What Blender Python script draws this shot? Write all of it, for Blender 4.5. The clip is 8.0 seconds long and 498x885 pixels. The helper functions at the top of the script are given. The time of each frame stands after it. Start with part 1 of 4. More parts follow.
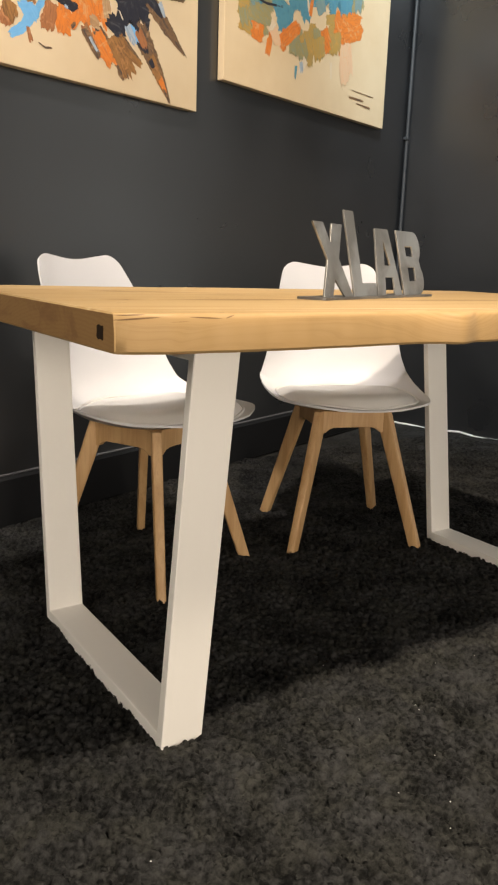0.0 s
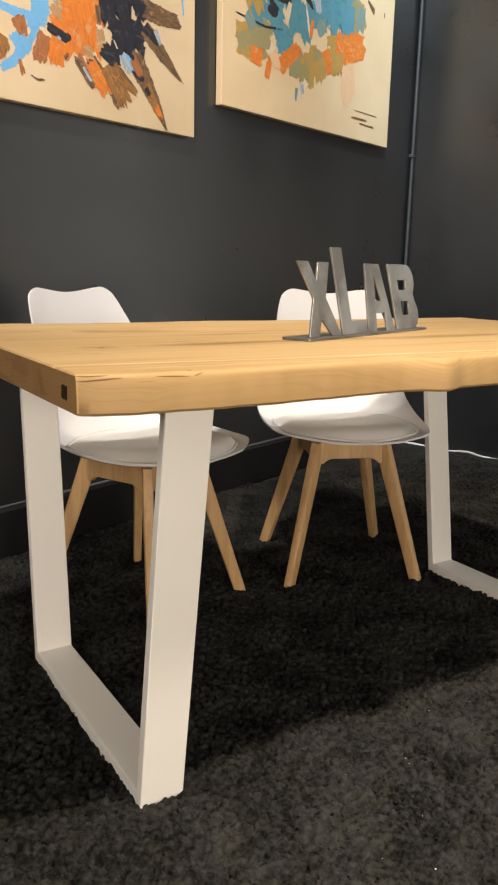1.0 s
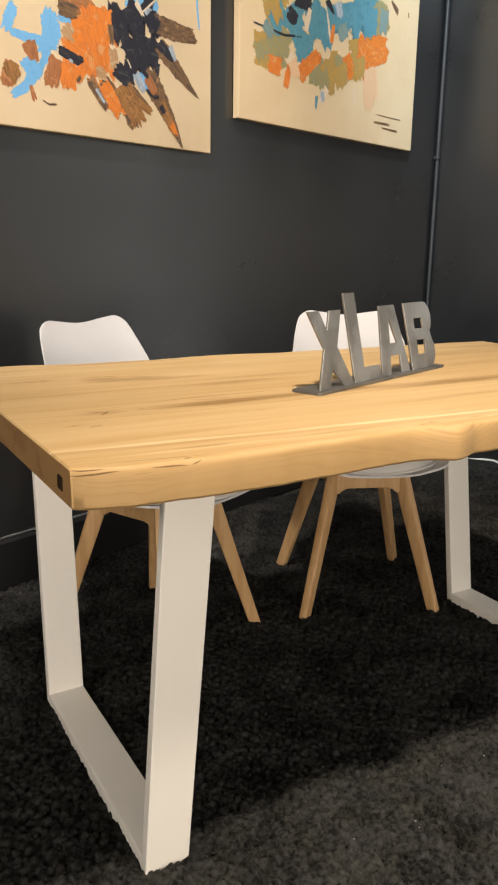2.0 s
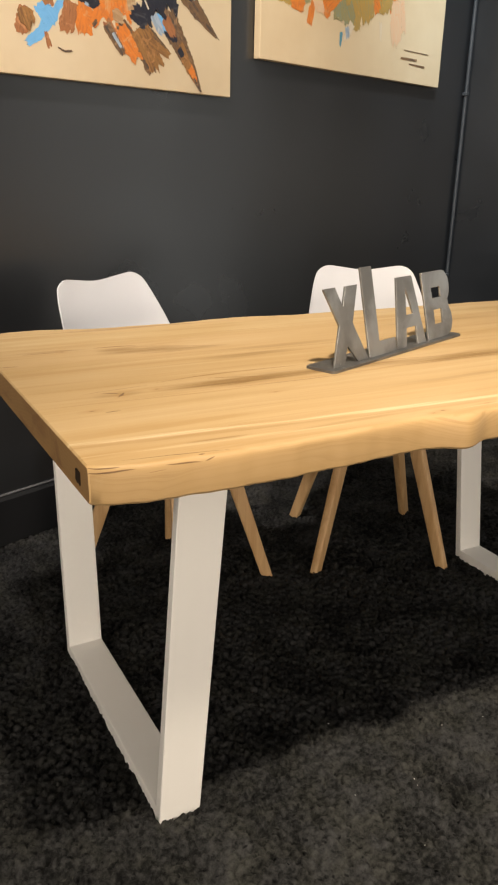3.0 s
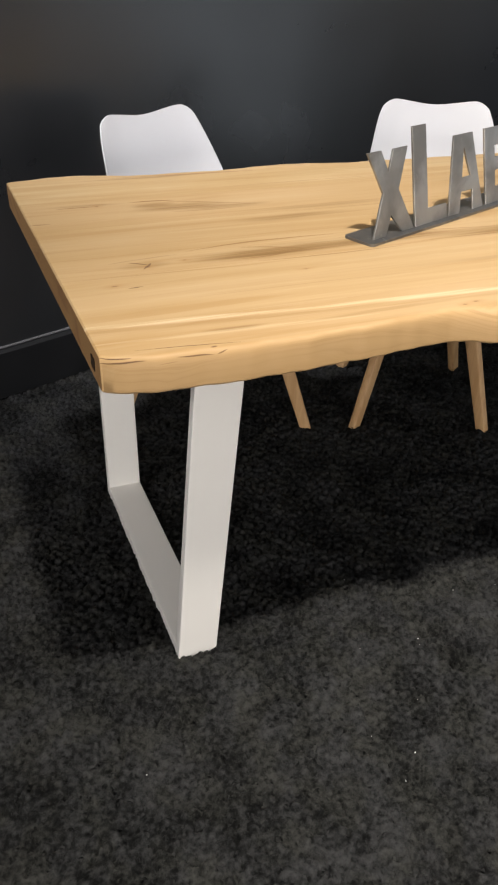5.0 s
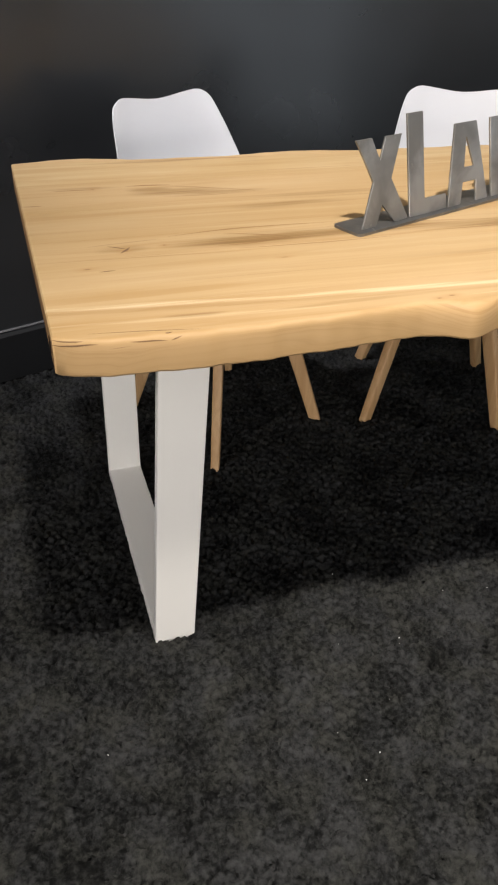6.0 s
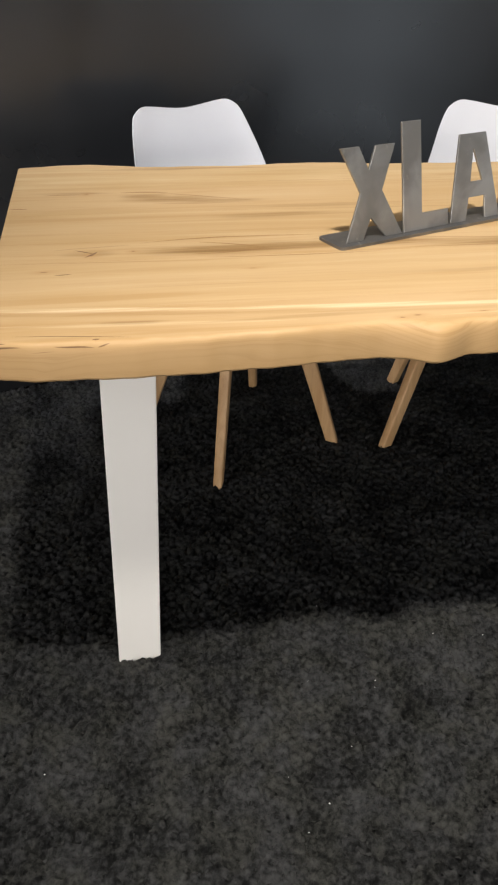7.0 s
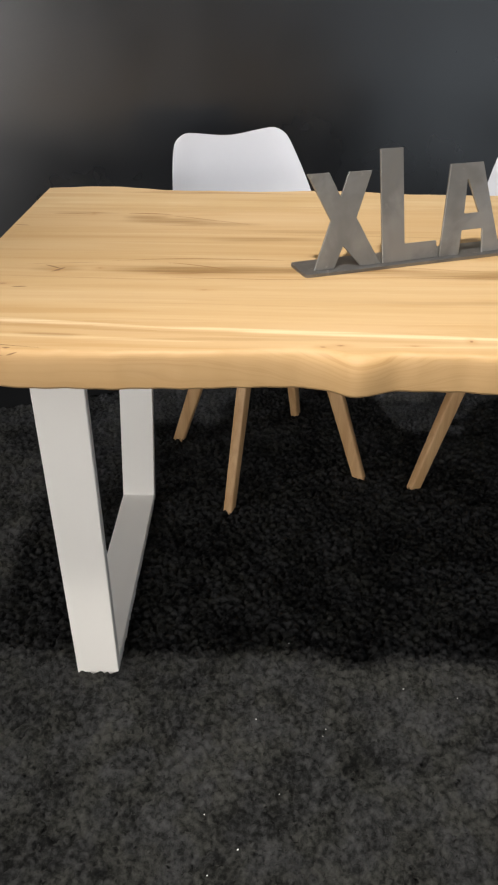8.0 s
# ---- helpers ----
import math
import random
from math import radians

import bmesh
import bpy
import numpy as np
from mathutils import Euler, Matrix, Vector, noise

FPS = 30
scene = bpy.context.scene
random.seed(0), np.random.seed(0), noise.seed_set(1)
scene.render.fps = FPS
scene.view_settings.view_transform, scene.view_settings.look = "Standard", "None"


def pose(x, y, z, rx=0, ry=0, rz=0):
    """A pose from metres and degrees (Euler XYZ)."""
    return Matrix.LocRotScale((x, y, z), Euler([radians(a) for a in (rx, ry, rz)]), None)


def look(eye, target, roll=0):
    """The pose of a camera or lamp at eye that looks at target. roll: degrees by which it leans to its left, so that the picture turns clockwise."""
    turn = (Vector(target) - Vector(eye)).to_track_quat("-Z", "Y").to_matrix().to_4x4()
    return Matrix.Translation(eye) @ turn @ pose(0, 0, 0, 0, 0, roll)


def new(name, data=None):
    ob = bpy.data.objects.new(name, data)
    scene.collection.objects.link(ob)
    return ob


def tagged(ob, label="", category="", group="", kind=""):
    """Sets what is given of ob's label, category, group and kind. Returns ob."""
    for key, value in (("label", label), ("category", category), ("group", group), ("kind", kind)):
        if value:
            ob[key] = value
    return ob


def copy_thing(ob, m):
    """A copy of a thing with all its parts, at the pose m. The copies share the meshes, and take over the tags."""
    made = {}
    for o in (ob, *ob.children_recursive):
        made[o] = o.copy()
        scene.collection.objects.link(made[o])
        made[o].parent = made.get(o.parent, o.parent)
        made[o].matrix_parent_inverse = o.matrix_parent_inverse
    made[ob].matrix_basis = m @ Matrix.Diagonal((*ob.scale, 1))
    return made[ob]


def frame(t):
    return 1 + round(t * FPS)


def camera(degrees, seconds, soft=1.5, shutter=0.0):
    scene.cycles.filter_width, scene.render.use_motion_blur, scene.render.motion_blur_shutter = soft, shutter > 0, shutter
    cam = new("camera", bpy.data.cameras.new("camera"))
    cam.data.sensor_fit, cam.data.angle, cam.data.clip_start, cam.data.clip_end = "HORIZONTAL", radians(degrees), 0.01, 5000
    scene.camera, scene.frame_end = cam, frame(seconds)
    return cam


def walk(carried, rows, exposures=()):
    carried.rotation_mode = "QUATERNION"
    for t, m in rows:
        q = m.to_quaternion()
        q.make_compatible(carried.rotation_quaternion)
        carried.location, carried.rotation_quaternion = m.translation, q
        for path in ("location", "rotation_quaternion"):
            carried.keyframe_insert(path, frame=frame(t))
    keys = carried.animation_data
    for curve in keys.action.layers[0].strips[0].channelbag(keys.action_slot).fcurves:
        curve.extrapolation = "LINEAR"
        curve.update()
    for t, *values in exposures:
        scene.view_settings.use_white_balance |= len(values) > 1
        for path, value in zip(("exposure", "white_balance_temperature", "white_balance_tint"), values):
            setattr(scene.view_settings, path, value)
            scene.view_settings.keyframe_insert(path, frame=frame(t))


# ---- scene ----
cam = camera(35.5, 8.0, 2.2)
PATH = [
    (0, (-0.407, -0.939, 0.82), (0.668, 0.686, 0.366), 1.9),
    (0.5, (-0.379, -0.939, 0.836), (0.683, 0.697, 0.395), 1.7),
    (1, (-0.328, -0.933, 0.884), (0.709, 0.721, 0.447), 1.3),
    (1.5, (-0.288, -0.913, 0.953), (0.714, 0.758, 0.504), 0.9),
    (2.8, (-0.26, -0.892, 1.099), (0.661, 0.769, 0.471), 1.3),
    (3, (-0.262, -0.899, 1.116), (0.645, 0.752, 0.442), 1.4),
    (3.5, (-0.265, -0.898, 1.159), (0.601, 0.712, 0.348), 1.9),
    (4, (-0.253, -0.888, 1.197), (0.553, 0.68, 0.252), 2.2),
    (4.5, (-0.225, -0.884, 1.216), (0.511, 0.649, 0.164), 2.4),
    (6, (-0.042, -0.936, 1.218), (0.487, 0.626, 0.086), 2.1),
    (6.5, (0.041, -0.939, 1.208), (0.483, 0.658, 0.088), 1.8),
    (7, (0.173, -0.931, 1.187), (0.494, 0.709, 0.088), 1.5),
    (7.5, (0.323, -0.93, 1.184), (0.495, 0.75, 0.112), 1.2),
    (8, (0.484, -0.94, 1.172), (0.455, 0.769, 0.133), 0.3),
]
# the clip's camera starts warm and a little brighter, and cools as it rises
EXPOSURES = [(0, 0.08, 7650, 13), (1.5, 0.08, 7600, 13), (3.0, 0.02, 7550, 13), (3.5, 0.0, 7080, 13), (4.5, 0.0, 6500, 12), (6.0, -0.01, 6420, 12), (8, -0.03, 6350, 11)]
walk(cam, [(t, look(eye, target, roll)) for t, eye, target, roll in PATH], EXPOSURES)

# ---- light ----
world = bpy.data.worlds.new("room_air")
scene.world = world
world.use_nodes = True
world.node_tree.nodes["Background"].inputs[0].default_value = (0.9, 0.95, 1.0, 1)
world.node_tree.nodes["Background"].inputs[1].default_value = 0.02


def area_lamp(name, place, target, size, watts, colour, size_y=None, spread=180):
    data = bpy.data.lights.new(name, "AREA")
    data.shape = "RECTANGLE" if size_y else "DISK"
    data.size, data.energy, data.color, data.spread = size, watts, colour, radians(spread)
    if size_y:
        data.size_y = size_y
    ob = new(name, data)
    ob.matrix_world = look(place, target)
    return ob


# unseen broad fill added behind the camera to light the leg and chair fronts
area_lamp("front_fill", (-0.75, -4.4, 1.0), (-0.15, 1.0, 1.0), 4.9, 158, (1.0, 0.955, 0.90), 1.1)
# unseen fill added on the far left to brighten the leg frame's bottom bar
area_lamp("left_fill", (-3.2, -0.6, 2.0), (0.4, 0.5, 0.3), 3.3, 88, (1.0, 0.975, 0.945), 2.5)


# daylight in the wide opening of the side wall
area_lamp("opening_glazing", (3.425, -0.525, 1.25), (2.478, -0.847, 1.25), 2.7, 17, (0.86, 0.94, 1.0), 2.4)


def spot_lamp(name, place, target, degrees, blend, watts, colour):
    data = bpy.data.lights.new(name, "SPOT")
    data.energy, data.color, data.spot_size, data.spot_blend, data.shadow_soft_size = watts, colour, radians(degrees), blend, 0.09
    ob = new(name, data)
    ob.matrix_world = look(place, target)
    return ob


# the ceiling spot over the table's front, which casts its shadow
spot_lamp("ceiling_spot", (0.32, -0.81, 3.55), (1.30, -0.80, 0.0), 86, 1.0, 830, (1.0, 0.945, 0.86))
# unseen fills added to brighten the paintings' wall and turn the side wall bluish
spot_lamp("wall_fill", (-0.35, 0.0, 3.5), (0.38, 1.41, 1.32), 52, 0.85, 370, (0.97, 0.97, 1.0))
spot_lamp("wall_fill", (1.05, 0.15, 3.5), (1.75, 1.88, 1.75), 46, 0.8, 150, (1.0, 0.95, 0.87))
spot_lamp("wall_fill", (1.25, 0.45, 3.5), (2.75, 1.45, 1.9), 62, 0.8, 470, (0.60, 0.80, 1.0))

# ---- materials ----


def material(name, colour=(0.8, 0.8, 0.8), rough=0.5, metal=0.0, spec=0.5):
    m = bpy.data.materials.new(name)
    m.use_nodes = True
    b = m.node_tree.nodes["Principled BSDF"]
    b.inputs["Base Color"].default_value = (*colour, 1)
    b.inputs["Roughness"].default_value = rough
    b.inputs["Metallic"].default_value = metal
    b.inputs["Specular IOR Level"].default_value = spec
    return m


class Nodes:
    """Short names for the nodes of one material."""

    def __init__(self, m):
        self.t, self.b = m.node_tree, m.node_tree.nodes["Principled BSDF"]

    def node(self, kind, **settings):
        n = self.t.nodes.new(kind)
        for key, value in settings.items():
            setattr(n, key, value)
        return n

    def put(self, socket, value):
        if isinstance(value, bpy.types.NodeSocket):
            self.t.links.new(value, socket)
        else:
            socket.default_value = value

    def coords(self, scale=(1, 1, 1), shift=(0, 0, 0)):
        c, m = self.node("ShaderNodeTexCoord"), self.node("ShaderNodeMapping")
        self.put(m.inputs["Vector"], c.outputs["Object"])
        self.put(m.inputs["Location"], shift)
        self.put(m.inputs["Scale"], scale)
        return m.outputs[0]

    def noise(self, vector, scale, detail=3.0, rough=0.5, warp=0.0):
        n = self.node("ShaderNodeTexNoise")
        self.put(n.inputs["Vector"], vector)
        for key, value in (("Scale", scale), ("Detail", detail), ("Roughness", rough), ("Distortion", warp)):
            self.put(n.inputs[key], value)
        return n.outputs["Fac"]

    def math(self, op, a, b=0.0, clamp=False):
        n = self.node("ShaderNodeMath", operation=op, use_clamp=clamp)
        self.put(n.inputs[0], a)
        self.put(n.inputs[1], b)
        return n.outputs[0]

    def span(self, value, low, high, out_low=0.0, out_high=1.0):
        n = self.node("ShaderNodeMapRange", interpolation_type="SMOOTHSTEP")
        for i, v in enumerate((value, low, high, out_low, out_high)):
            self.put(n.inputs[i], v)
        return n.outputs[0]

    def mix(self, fac, a, b, blend="MIX"):
        n = self.node("ShaderNodeMix", data_type="RGBA", blend_type=blend)
        self.put(n.inputs[0], fac)
        for i, v in ((6, a), (7, b)):
            self.put(n.inputs[i], v if isinstance(v, bpy.types.NodeSocket) else (*v, 1))
        return n.outputs[2]

    def add(self, a, b):
        n = self.node("ShaderNodeVectorMath", operation="ADD")
        self.put(n.inputs[0], a)
        self.put(n.inputs[1], b)
        return n.outputs[0]

    def random(self):
        return self.node("ShaderNodeObjectInfo").outputs["Random"]

    def blot(self, vector, centre, size, soft=0.5):
        """1 inside an ellipsoid round centre, 0 outside."""
        m = self.node("ShaderNodeMapping", vector_type="TEXTURE")
        self.put(m.inputs["Vector"], vector)
        self.put(m.inputs["Location"], centre)
        self.put(m.inputs["Scale"], size)
        n = self.node("ShaderNodeVectorMath", operation="LENGTH")
        self.put(n.inputs[0], m.outputs[0])
        return self.span(n.outputs["Value"], 1.0, 1.0 - soft)

    def stack(self, height):
        """A vector that changes with the height alone, for layers."""
        v = self.node("ShaderNodeCombineXYZ")
        self.put(v.inputs[2], height)
        return v.outputs[0]

    def scratch(self, vector, a, b, width, weight=(1, 1, 0), bow=0.0):
        """1 on a tapering line from a to b, 0 off it; weight: how far each axis counts; bow: its sideways sag."""
        a, b, k = Vector(a), Vector(b), Vector(weight)
        a, b = a * k, b * k
        d = b - a

        def vec(op, *values):
            v = self.node("ShaderNodeVectorMath", operation=op)
            for slot, value in zip(v.inputs, values):
                self.put(slot, value)
            return v

        p = vec("SUBTRACT", vec("MULTIPLY", vector, tuple(k)).outputs[0], tuple(a)).outputs[0]
        f = self.math("MULTIPLY", vec("DOT_PRODUCT", p, tuple(d)).outputs["Value"], 1.0 / d.length_squared, True)
        hump = self.math("MULTIPLY", self.math("MULTIPLY", f, self.math("SUBTRACT", 1.0, f)), 4.0)
        off = vec("SUBTRACT", p, vec("SCALE", tuple(d)).outputs[0])
        scaled = off.inputs[1].links[0].from_node
        self.put(scaled.inputs["Scale"], f)
        side = Vector((-d.y, d.x, 0)).normalized() * bow if weight[2] == 0 else Vector((0, 0, bow))
        sag = vec("SCALE", tuple(side))
        self.put(sag.inputs["Scale"], hump)
        far = vec("LENGTH", vec("SUBTRACT", off.outputs[0], sag.outputs[0]).outputs[0]).outputs["Value"]
        return self.span(self.math("DIVIDE", far, self.math("ADD", self.math("MULTIPLY", hump, width), width * 0.15)), 1.0, 0.35)

    def bump(self, height, strength, distance):
        n = self.node("ShaderNodeBump")
        self.put(n.inputs["Strength"], strength)
        self.put(n.inputs["Distance"], distance)
        self.put(n.inputs["Height"], height)
        self.put(self.b.inputs["Normal"], n.outputs[0])

    def colour(self, value):
        self.put(self.b.inputs["Base Color"], value)

    def rough(self, value):
        self.put(self.b.inputs["Roughness"], value)


def make_oak():
    """Oiled light oak, boards along x: fine straight grain, brown heartwood streaks, knots and drying cracks."""
    m = material("oak_board", spec=0.28)
    n = Nodes(m)
    at = n.coords()
    r = n.random()
    shift = n.node("ShaderNodeCombineXYZ")
    n.put(shift.inputs[0], n.math("MULTIPLY", r, 7.0))
    n.put(shift.inputs[1], n.math("MULTIPLY", r, 3.0))

    def grain(scale, detail, rough, warp):
        return n.noise(n.add(n.coords(scale), shift.outputs[0]), 1.0, detail, rough, warp)

    def warped(scale, amount):
        w = n.node("ShaderNodeTexNoise")
        n.put(w.inputs["Vector"], n.coords(scale))
        n.put(w.inputs["Scale"], 1.0)
        n.put(w.inputs["Detail"], 3.0)
        v = n.node("ShaderNodeVectorMath", operation="MULTIPLY_ADD")
        n.put(v.inputs[0], w.outputs["Color"])
        v.inputs[1].default_value, v.inputs[2].default_value = amount, tuple(-a / 2 for a in amount)
        return v.outputs[0]

    figure = grain((1.0, 12, 12), 4, 0.55, 0.9)
    band = grain((1.3, 27, 27), 4, 0.62, 1.3)
    line = grain((2.2, 120, 120), 3, 0.6, 0.9)
    fibre = n.noise(n.coords((7, 260, 260)), 1.0, 3, 0.6, 0.2)
    pores = n.noise(n.coords((22, 460, 460)), 1.0, 2, 0.5)
    c = n.mix(n.span(figure, 0.32, 0.66), (0.425, 0.286, 0.132), (0.492, 0.353, 0.190))
    c = n.mix(n.span(band, 0.50, 0.68, 0.0, 0.58), c, (0.372, 0.228, 0.091))
    c = n.mix(n.span(band, 0.46, 0.32, 0.0, 0.40), c, (0.541, 0.412, 0.247))
    c = n.mix(n.span(line, 0.54, 0.72, 0.0, 0.20), c, (0.300, 0.175, 0.066))
    c = n.mix(n.span(fibre, 0.48, 0.80, 0.0, 0.12), c, (0.343, 0.183, 0.074))
    c = n.mix(n.span(r, 0.0, 1.0, 0.0, 0.30), c, (0.368, 0.215, 0.087))
    near = n.add(at, warped((5, 24, 24), (0.020, 0.010, 0.004)))
    far = n.add(at, warped((4, 13, 2), (0.11, 0.034, 0.0)))
    # heartwood: brown figures whose rims follow the grain
    torn = n.span(n.math("ADD", n.math("MULTIPLY", band, 0.55), n.math("MULTIPLY", line, 0.45)), 0.38, 0.60, 0.42, 1.0)
    for centre, size, amount in (((0.31, 0.585, 0.75), (0.13, 0.030, 0.2), 0.60), ((0.25, 0.610, 0.75), (0.06, 0.022, 0.2), 0.50), ((0.40, 0.570, 0.75), (0.10, 0.016, 0.2), 0.55),
                                 ((0.36, 0.300, 0.75), (0.17, 0.034, 0.2), 0.62), ((0.60, 0.300, 0.75), (0.26, 0.030, 0.2), 0.62), ((0.95, 0.285, 0.75), (0.34, 0.036, 0.2), 0.66),
                                 ((0.50, 0.468, 0.75), (0.16, 0.022, 0.2), 0.40), ((0.58, 0.520, 0.75), (0.22, 0.014, 0.2), 0.28), ((0.12, 0.640, 0.75), (0.10, 0.012, 0.2), 0.30),
                                 ((0.19, 0.032, 0.75), (0.055, 0.009, 0.2), 0.42), ((0.42, 0.018, 0.75), (0.20, 0.008, 0.2), 0.30), ((1.10, 0.62, 0.75), (0.26, 0.022, 0.2), 0.36),
                                 ((0.15, 0.300, 0.75), (0.05, 0.018, 0.2), 0.30), ((0.34, 0.812, 0.75), (0.24, 0.009, 0.2), 0.45), ((0.80, 0.160, 0.75), (0.30, 0.012, 0.2), 0.20)):
        c = n.mix(n.math("MULTIPLY", n.math("MULTIPLY", n.blot(far, centre, size, 0.75), torn), min(amount * 1.4, 0.92)), c, (0.197, 0.106, 0.034))
    # the growth lines that run along and close round them
    for a, b, width, bow, amount in (((0.210, 0.638), (0.300, 0.632), 0.0032, 0.003, 0.75), ((0.285, 0.628), (0.460, 0.562), 0.0026, 0.006, 0.45), ((0.270, 0.560), (0.440, 0.556), 0.0024, -0.004, 0.35),
                                     ((0.060, 0.634), (0.142, 0.631), 0.0022, 0.001, 0.70), ((0.130, 0.645), (0.165, 0.640), 0.0018, 0.0, 0.55), ((0.230, 0.338), (0.520, 0.352), 0.0026, 0.010, 0.50),
                                     ((0.325, 0.332), (0.436, 0.297), 0.0022, 0.004, 0.60), ((0.300, 0.280), (0.436, 0.294), 0.0020, -0.006, 0.50), ((0.330, 0.262), (0.620, 0.258), 0.0024, -0.004, 0.45),
                                     ((0.520, 0.330), (0.860, 0.300), 0.0022, 0.006, 0.40), ((0.660, 0.270), (1.050, 0.262), 0.0024, 0.003, 0.40), ((0.090, 0.318), (0.215, 0.330), 0.0018, 0.002, 0.35),
                                     ((0.000, 0.551), (0.036, 0.549), 0.0020, 0.0, 0.75), ((0.200, 0.824), (0.560, 0.806), 0.0026, 0.002, 0.50), ((0.020, 0.262), (0.330, 0.246), 0.0016, 0.003, 0.22),
                                     ((0.180, 0.150), (0.560, 0.140), 0.0018, 0.002, 0.16), ((0.380, 0.700), (0.900, 0.690), 0.0022, 0.004, 0.24), ((0.500, 0.500), (0.900, 0.480), 0.0022, 0.006, 0.24)):
        c = n.mix(n.math("MULTIPLY", n.scratch(near, (*a, 0), (*b, 0), width * 1.2, (1, 1, 0), bow), min(amount * 1.3, 0.9)), c, (0.216, 0.106, 0.035))
    # pale sapwood ribbons beside the live edge
    for a, b, width, amount in (((-0.05, 0.094), (0.330, 0.060), 0.0085, 0.80), ((0.250, 0.062), (0.900, 0.022), 0.0085, 0.80), ((-0.02, 0.036), (0.420, 0.008), 0.0060, 0.36), ((0.620, 0.000), (1.300, 0.010), 0.0060, 0.40)):
        c = n.mix(n.math("MULTIPLY", n.scratch(near, (*a, 0), (*b, 0), width, (1, 1, 0)), n.span(line, 0.65, 0.40, 0.4 * amount, amount)), c, (0.623, 0.493, 0.315))
    # with a browner band below them
    for a, b, width, amount in (((-0.04, 0.079), (0.340, 0.044), 0.0080, 0.42), ((0.240, 0.047), (0.900, 0.006), 0.0085, 0.42)):
        c = n.mix(n.math("MULTIPLY", n.scratch(near, (*a, 0), (*b, 0), width, (1, 1, 0)), n.span(band, 0.36, 0.62, 0.5 * amount, amount)), c, (0.285, 0.165, 0.060))
    # the front edge is coloured a warmer, darker brown than the top, with soft growth lines that bend round the branch
    # swelling
    where = n.node("ShaderNodeSeparateXYZ")
    n.put(where.inputs[0], at)
    live = n.math("MULTIPLY", n.span(where.outputs[2], 0.7500, 0.744, 0.30, 1.0), n.span(where.outputs[1], 0.030, -0.008))
    c = n.mix(n.math("MULTIPLY", live, n.span(figure, 0.3, 0.7, 0.50, 0.80)), c, (0.381, 0.234, 0.099))
    sway = n.noise(n.coords((2.6, 0.2, 7.0)), 1.0, 3, 0.55, 0.8)
    height = n.math("ADD", where.outputs[2], n.math("MULTIPLY", sway, 0.085))
    height = n.math("ADD", height, n.math("MULTIPLY", n.blot(at, (0.615, -0.03, 0.74), (0.15, 0.5, 0.5), 1.0), 0.028))
    growth = n.span(n.noise(n.stack(height), 130.0, 3, 0.6), 0.46, 0.66)
    faint = n.span(n.noise(n.coords((4, 1, 14)), 1.0, 3, 0.5), 0.36, 0.62, 0.14, 0.46)
    c = n.mix(n.math("MULTIPLY", n.math("MULTIPLY", growth, faint), n.span(live, 0.4, 1.0)), c, (0.246, 0.133, 0.046))
    # small dark knots, each in a brown halo
    for centre, size in (((0.146, 0.291, 0.75), (0.009, 0.008, 0.05)), ((0.217, 0.302, 0.75), (0.007, 0.004, 0.05)), ((0.141, 0.633, 0.75), (0.008, 0.006, 0.05)),
                         ((0.589, 0.002, 0.75), (0.010, 0.005, 0.05)), ((0.566, -0.003, 0.75), (0.008, 0.004, 0.05)), ((0.686, 0.005, 0.75), (0.014, 0.003, 0.05)),
                         ((0.763, 0.021, 0.75), (0.005, 0.008, 0.05)), ((0.395, 0.205, 0.75), (0.012, 0.003, 0.05)), ((0.080, 0.225, 0.75), (0.012, 0.005, 0.05))):
        c = n.mix(n.math("MULTIPLY", n.blot(near, centre, (size[0] * 2.6, size[1] * 2.4, 0.1), 1.0), 0.38), c, (0.343, 0.178, 0.063))
        c = n.mix(n.math("MULTIPLY", n.blot(near, centre, (size[0] * 0.7, size[1] * 0.6, 0.1), 0.8), 0.62), c, (0.132, 0.059, 0.022))
    # checks on the face, and drying cracks along the live edge near its sawn end
    for a, b, width, bow in (((0.122, 0.315), (0.152, 0.296), 0.0022, 0.002), ((0.136, 0.282), (0.158, 0.305), 0.0026, 0.001), ((0.096, 0.210), (0.120, 0.2115), 0.0022, 0.0), ((0.044, 0.004), (0.196, -0.016), 0.0012, 0.001), ((0.148, -0.018), (0.158, -0.017), 0.0022, 0.0)):
        c = n.mix(n.math("MULTIPLY", n.scratch(near, (*a, 0), (*b, 0), width, (1, 1, 0), bow), 0.80), c, (0.095, 0.043, 0.016))
    for x0, z0, x1, z1, width in ((-0.004, 0.7400, 0.062, 0.7452, 0.0014), (-0.004, 0.7462, 0.043, 0.7480, 0.0010), (0.092, 0.7455, 0.155, 0.7425, 0.0013), (0.150, 0.7425, 0.172, 0.7482, 0.0011), (0.060, 0.7380, 0.110, 0.7400, 0.0007)):
        c = n.mix(n.math("MULTIPLY", n.scratch(near, (x0, 0, z0), (x1, 0, z1), width, (1, 0.02, 1)), 0.85), c, (0.085, 0.038, 0.014))
    n.colour(c)
    n.rough(n.span(figure, 0.3, 0.7, 0.48, 0.60))
    n.bump(n.math("ADD", n.math("MULTIPLY", fibre, 0.6), n.math("MULTIPLY", pores, 0.4)), 0.18, 0.0006)
    return m


